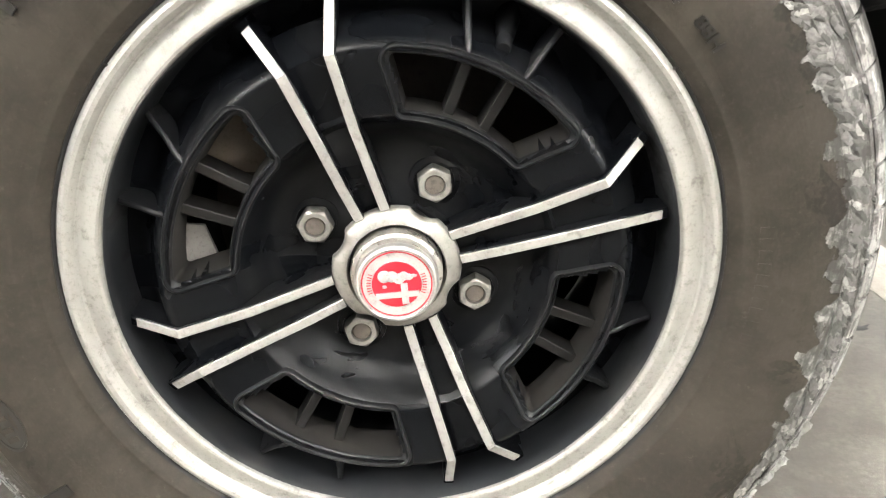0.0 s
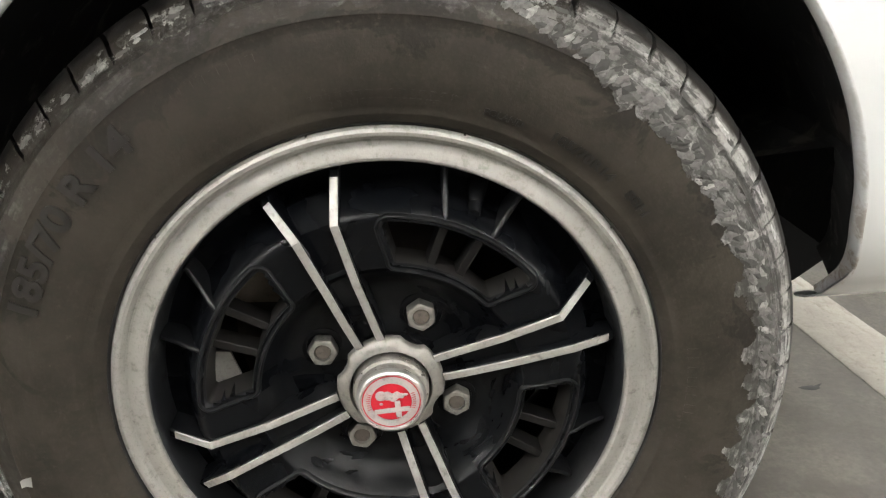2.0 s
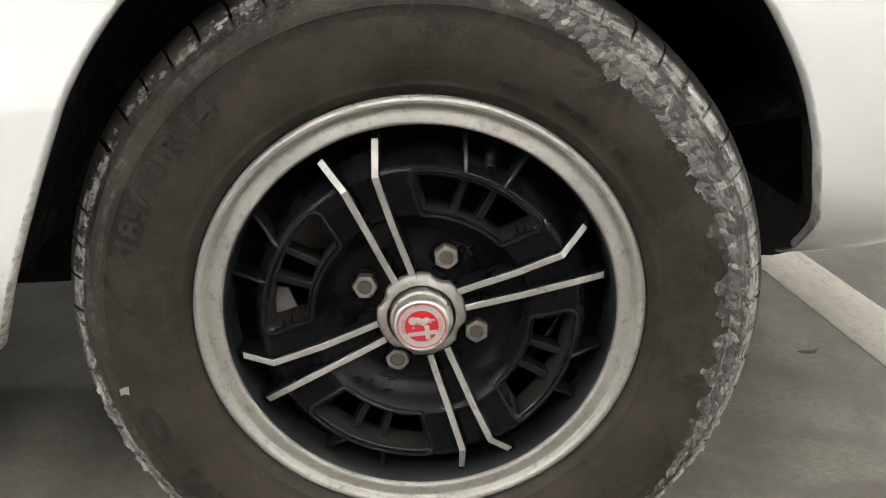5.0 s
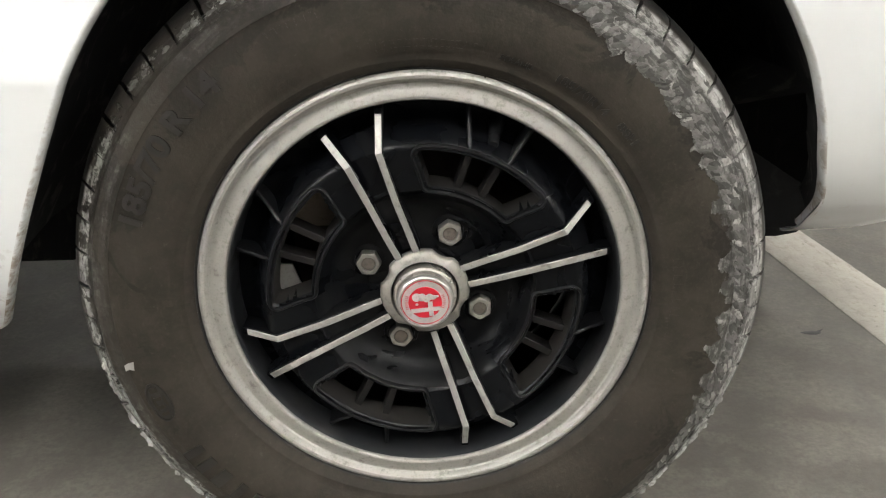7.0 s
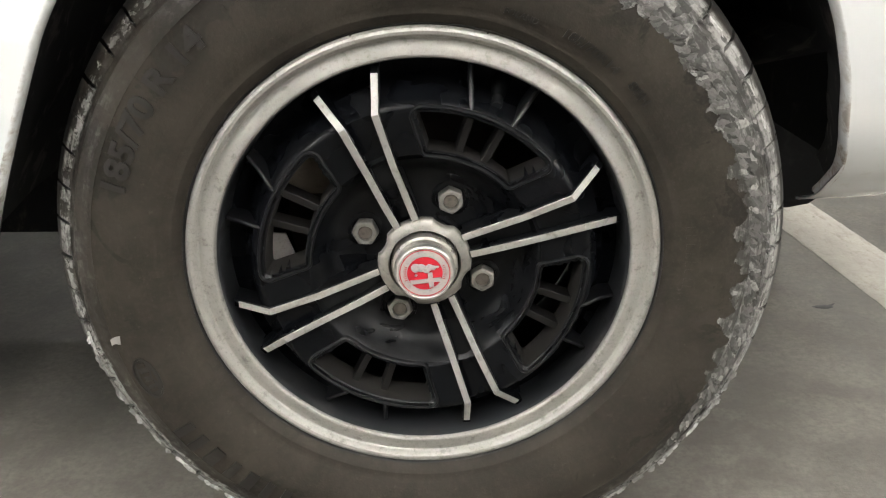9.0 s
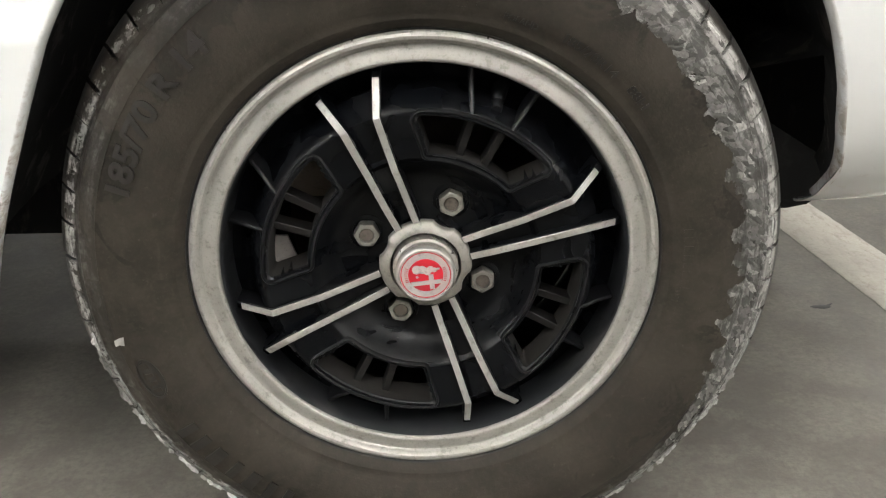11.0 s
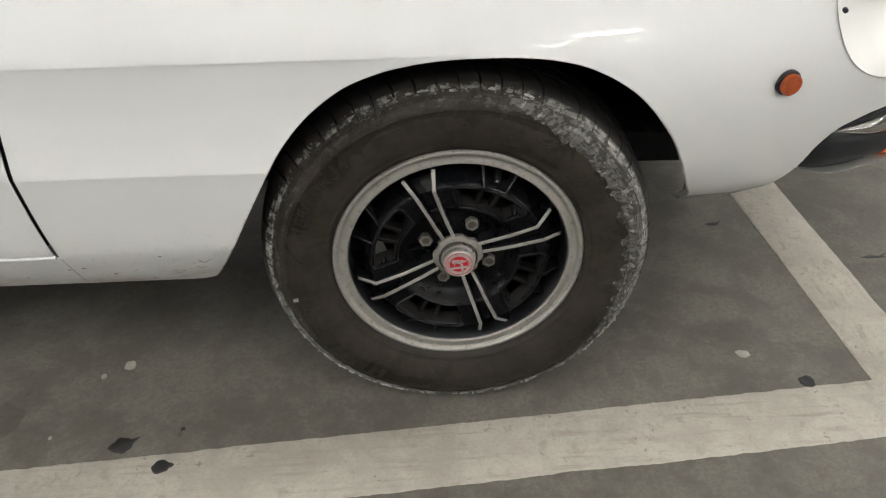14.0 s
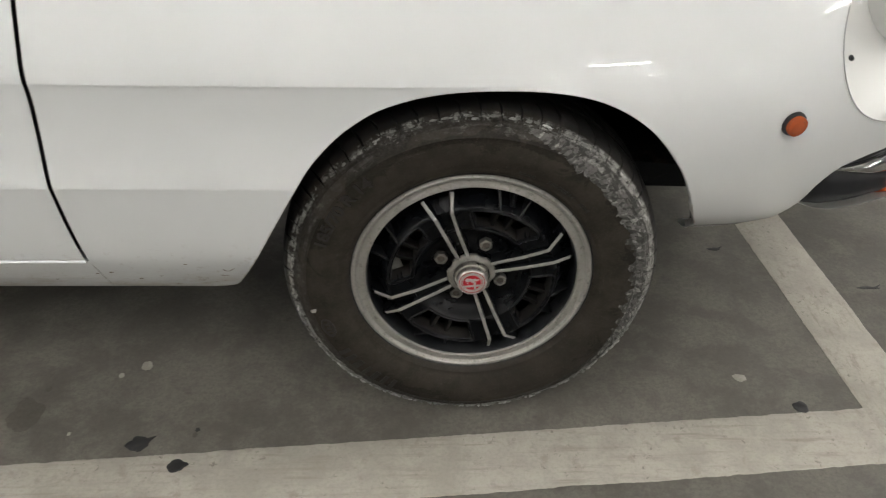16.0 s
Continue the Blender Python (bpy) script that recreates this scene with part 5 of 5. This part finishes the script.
def sidewall_bars(r, start, end, heights, lift, step, mat=RUBBER):
    """Plain raised bars where the writing cannot be read or is a maker's name."""
    rng = random.Random(int(r * 1e4 + start))
    a = start
    while a > end:
        w = step * rng.uniform(0.45, 0.75)
        sections = []
        for k in range(3):
            t = a - w * k / 2
            sections.append([polar(rr, t, side_y(rr) - l) for rr, l in ((r, -0.0008), (r, lift), (r + heights / 2, lift), (r + heights, lift), (r + heights, -0.0008))])
        part("moulded_bar", loaded(loft(sections)), mat, tyre)
        a -= step * rng.uniform(0.9, 1.3)


sidewall_bars(0.2420, 240.0, 211.5, 0.0200, 0.0015, 3.6, LETTER)
sidewall_bars(0.2100, 100.0, 82.0, 0.0040, 0.0006, 1.3)
sidewall_bars(0.2160, 103.0, 78.0, 0.0035, 0.0006, 1.5)
sidewall_bars(0.2480, 124.0, 108.0, 0.0050, 0.0006, 1.7)
sidewall_bars(0.2120, 10.0, -16.0, 0.0070, 0.0003, 1.9)


def sidewall_oval(r, a, half_r, half_deg):
    sections = []
    n = 40
    for f, l in ((1.0, -0.0006), (1.0, 0.0009), (0.90, 0.0009), (0.88, 0.0002), (0.01, 0.0002)):
        sections.append([polar(r + half_r * f * math.sin(t), a + half_deg * f * math.cos(t), side_y(r + half_r * f * math.sin(t)) - l) for t in (2 * math.pi * k / n for k in range(n))])
    return loft(sections, True, False)


part("moulded_oval", loaded(sidewall_oval(0.2500, 201.0, 0.0105, 4.6)), LETTER, tyre, "raised oval on the sidewall")
sidewall_bars(0.2465, 204.0, 198.4, 0.0070, 0.0008, 1.5)

SCUFF = ([-75, -60, -48, -40, -30, -20, -10, 0, 10, 20, 30, 40, 50, 60, 70, 80], [0.2890, 0.2830, 0.2770, 0.2700, 0.2640, 0.2620, 0.2650, 0.2625, 0.2600, 0.2585, 0.2540, 0.2525, 0.2560, 0.2580, 0.2680, 0.2800])


def torn_flakes(count, seed):
    """Ragged grey scales of rubber that the kerb has torn up round the front shoulder, tips towards the hub."""
    rng = random.Random(seed)
    bm = bmesh.new()
    for _ in range(count):
        a = rng.uniform(-72, 76)
        r0 = float(np.interp(a, *SCUFF)) + 0.0035 * noise.noise(Vector((a * 0.35, seed, 0)))
        edge = rng.random() < 0.45
        r = r0 + (rng.uniform(0.0, 0.004) if edge else rng.uniform(0.002, 1.0) ** 0.8 * (0.2905 - r0))
        long, wide = rng.uniform(0.006, 0.013) * (1.0 if edge else 0.75), rng.uniform(0.0025, 0.0055)
        if r + long > 0.2935:
            long = max(0.003, 0.2935 - r)
        lean_a = rng.uniform(0.25, 1.0)          # how far the scale slants along the tread
        lift = rng.uniform(0.0004, 0.0014)
        n = rng.choice((6, 7, 8))
        rim = []
        for k in range(n):
            t = 2 * math.pi * (k + rng.uniform(-0.3, 0.3)) / n
            u, w = 0.5 * long * (1 - math.cos(t)), wide * math.sin(t) * rng.uniform(0.55, 1.2)
            rr = r + u
            rim.append(bm.verts.new(polar(rr, a + math.degrees((w - lean_a * u) / rr), side_y(min(rr, 0.2935)) - lift * (0.5 + rng.random() * (0.3 + 0.7 * math.sin(t / 2))))))
        rc = r + long * rng.uniform(0.35, 0.6)
        top = bm.verts.new(polar(rc, a - math.degrees(lean_a * (rc - r) / rc), side_y(min(rc, 0.2935)) - lift - rng.uniform(0.0002, 0.0010)))
        for k in range(n):
            bm.faces.new((rim[k], rim[(k + 1) % n], top))
    return loaded(bm)


def shoulder_y(r):
    return float(np.interp(r, [p[0] for p in shoulder[:6]], [p[1] for p in shoulder[:6]]))


def chip(bm, rng, mid, a, r, tall, wide, lift=0.0004, curl=0.0):
    """One ragged scrape on the edge of a tread block; curl bends its outer rim away from the tyre."""
    n = rng.choice((8, 9, 10, 11))
    rim = []
    for j in range(n):
        t = 2 * math.pi * (j + rng.uniform(-0.3, 0.3)) / n
        rr = r + tall * 0.5 * (1 - math.cos(t)) * rng.uniform(0.6, 1.2)
        off = max(-0.44 * pitch, min(0.44 * pitch, a - mid + math.degrees(0.5 * wide * math.sin(t) / rr)))
        rim.append(bm.verts.new(polar(rr, mid + off, shoulder_y(rr) - lift - curl * (rr - r) / tall)))
    rc = r + tall * 0.5
    top = bm.verts.new(polar(rc, a, shoulder_y(rc) - lift - curl * 0.5 - rng.uniform(0.0, 0.0004)))
    for j in range(n):
        bm.faces.new((rim[j], rim[(j + 1) % n], top))


def edge_chips(seed):
    """Grey ragged scrapes along the outer edge of each tread block."""
    rng = random.Random(seed)
    bm = bmesh.new()
    for k in range(BLOCKS):
        mid = k * pitch
        sign = (mid + 180) % 360 - 180
        load = 1.0 if -175 < sign < 100 else 0.75 if 100 <= sign < 130 else 0.5
        for _ in range(rng.choice((1, 2, 2, 3))):
            if rng.random() < load:
                chip(bm, rng, mid, mid + rng.uniform(-0.36, 0.36) * pitch, rng.uniform(0.2842, 0.2890), rng.uniform(0.0020, 0.0046), rng.uniform(0.0050, 0.0150))
    return loaded(bm)


def worn_edges(seed):
    """The pale line where kerbs have scraped the tread's outer corner."""
    rng = random.Random(seed)
    bm = bmesh.new()
    for k in range(BLOCKS):
        mid = k * pitch
        sign = (mid + 180) % 360 - 180
        if -170 < sign < -20:          # towards the floor: a thin line almost without a break
            for _ in range(rng.choice((3, 3, 4, 5))):
                chip(bm, rng, mid, mid + rng.uniform(-0.40, 0.40) * pitch, rng.uniform(0.2858, 0.2884), rng.uniform(0.0014, 0.0032), rng.uniform(0.0060, 0.0160), 0.0008, rng.uniform(0.0025, 0.0055))
        elif 5 < sign < 122 and rng.random() < 0.9:
            for _ in range(rng.choice((1, 1, 2))):
                chip(bm, rng, mid, mid + rng.uniform(-0.25, 0.25) * pitch, rng.uniform(0.2868, 0.2896), rng.uniform(0.0022, 0.0042), rng.uniform(0.0080, 0.0220), 0.0008)
        elif rng.random() < 0.55:
            chip(bm, rng, mid, mid + rng.uniform(-0.3, 0.3) * pitch, rng.uniform(0.2850, 0.2885), rng.uniform(0.0018, 0.0036), rng.uniform(0.0040, 0.0110), 0.0008)
    return loaded(bm)


tagged(part("worn_edge", worn_edges(21), WORN_EDGE, tyre, "pale kerb scrapes on the tread's corner", flat=True), kind="stuff")
tagged(part("scraped_rubber", edge_chips(9), SCRAPED, tyre, "pale scrapes along the tread's outer edge", flat=True), kind="stuff")
tagged(part("torn_rubber", torn_flakes(620, 4), TORN, tyre, "grey torn rubber scales round the shoulder", flat=True), kind="stuff")

# a torn pale flake on the sidewall
flake = bmesh.new()
fl = [polar(0.2600 + dr, 192.1 + da, side_y(0.2600 + dr) - l) for dr, da, l in ((-0.004, -0.9, 0.0005), (0.0005, -0.9, 0.002), (0.006, -0.3, 0.0012), (0.0055, 0.7, 0.0030), (0.001, 0.3, 0.0035), (-0.002, 0.9, 0.001))]
flake.faces.new([flake.verts.new(p) for p in fl])
bmesh.ops.solidify(flake, geom=flake.faces[:], thickness=0.0006)
part("torn_flake", loaded(flake), FLAKE, tyre, "pale torn flake")

# ---- brake behind the wheel ----
brake = part("brake_disc", lathe([(0.060, 0.075), (0.062, 0.118), (0.128, 0.118), (0.1285, 0.128), (0.06, 0.128)], 96), ROTOR, car, "dusty iron brake disc")
brake.location = (0, 0, 0.300)
# added disc that keeps the lit floor from showing through the wheel
part("dust_shield", lathe([(0.050, 0.138), (0.155, 0.138), (0.1588, 0.142), (0.050, 0.143)], 64), BLACKOUT, brake, "added black disc darkening the view through the wheel")
caliper = box(-0.127, -0.074, 0.066, 0.150, 0.040, 0.098, 0.008)
part("caliper", caliper, CALIPER, brake, "dusty brown brake caliper")
part("bracket", prism([(-0.137, 0.019), (-0.118, 0.018), (-0.110, -0.005), (-0.129, -0.014), (-0.139, 0.000)], 0.0345, 0.0375), GREY_METAL, brake, "grey metal bracket")
part("hub_drum", lathe([(0.001, 0.050), (0.050, 0.050), (0.056, 0.056), (0.060, 0.130), (0.05, 0.24)], 64), UNDERSEAL, brake, "dark hub")
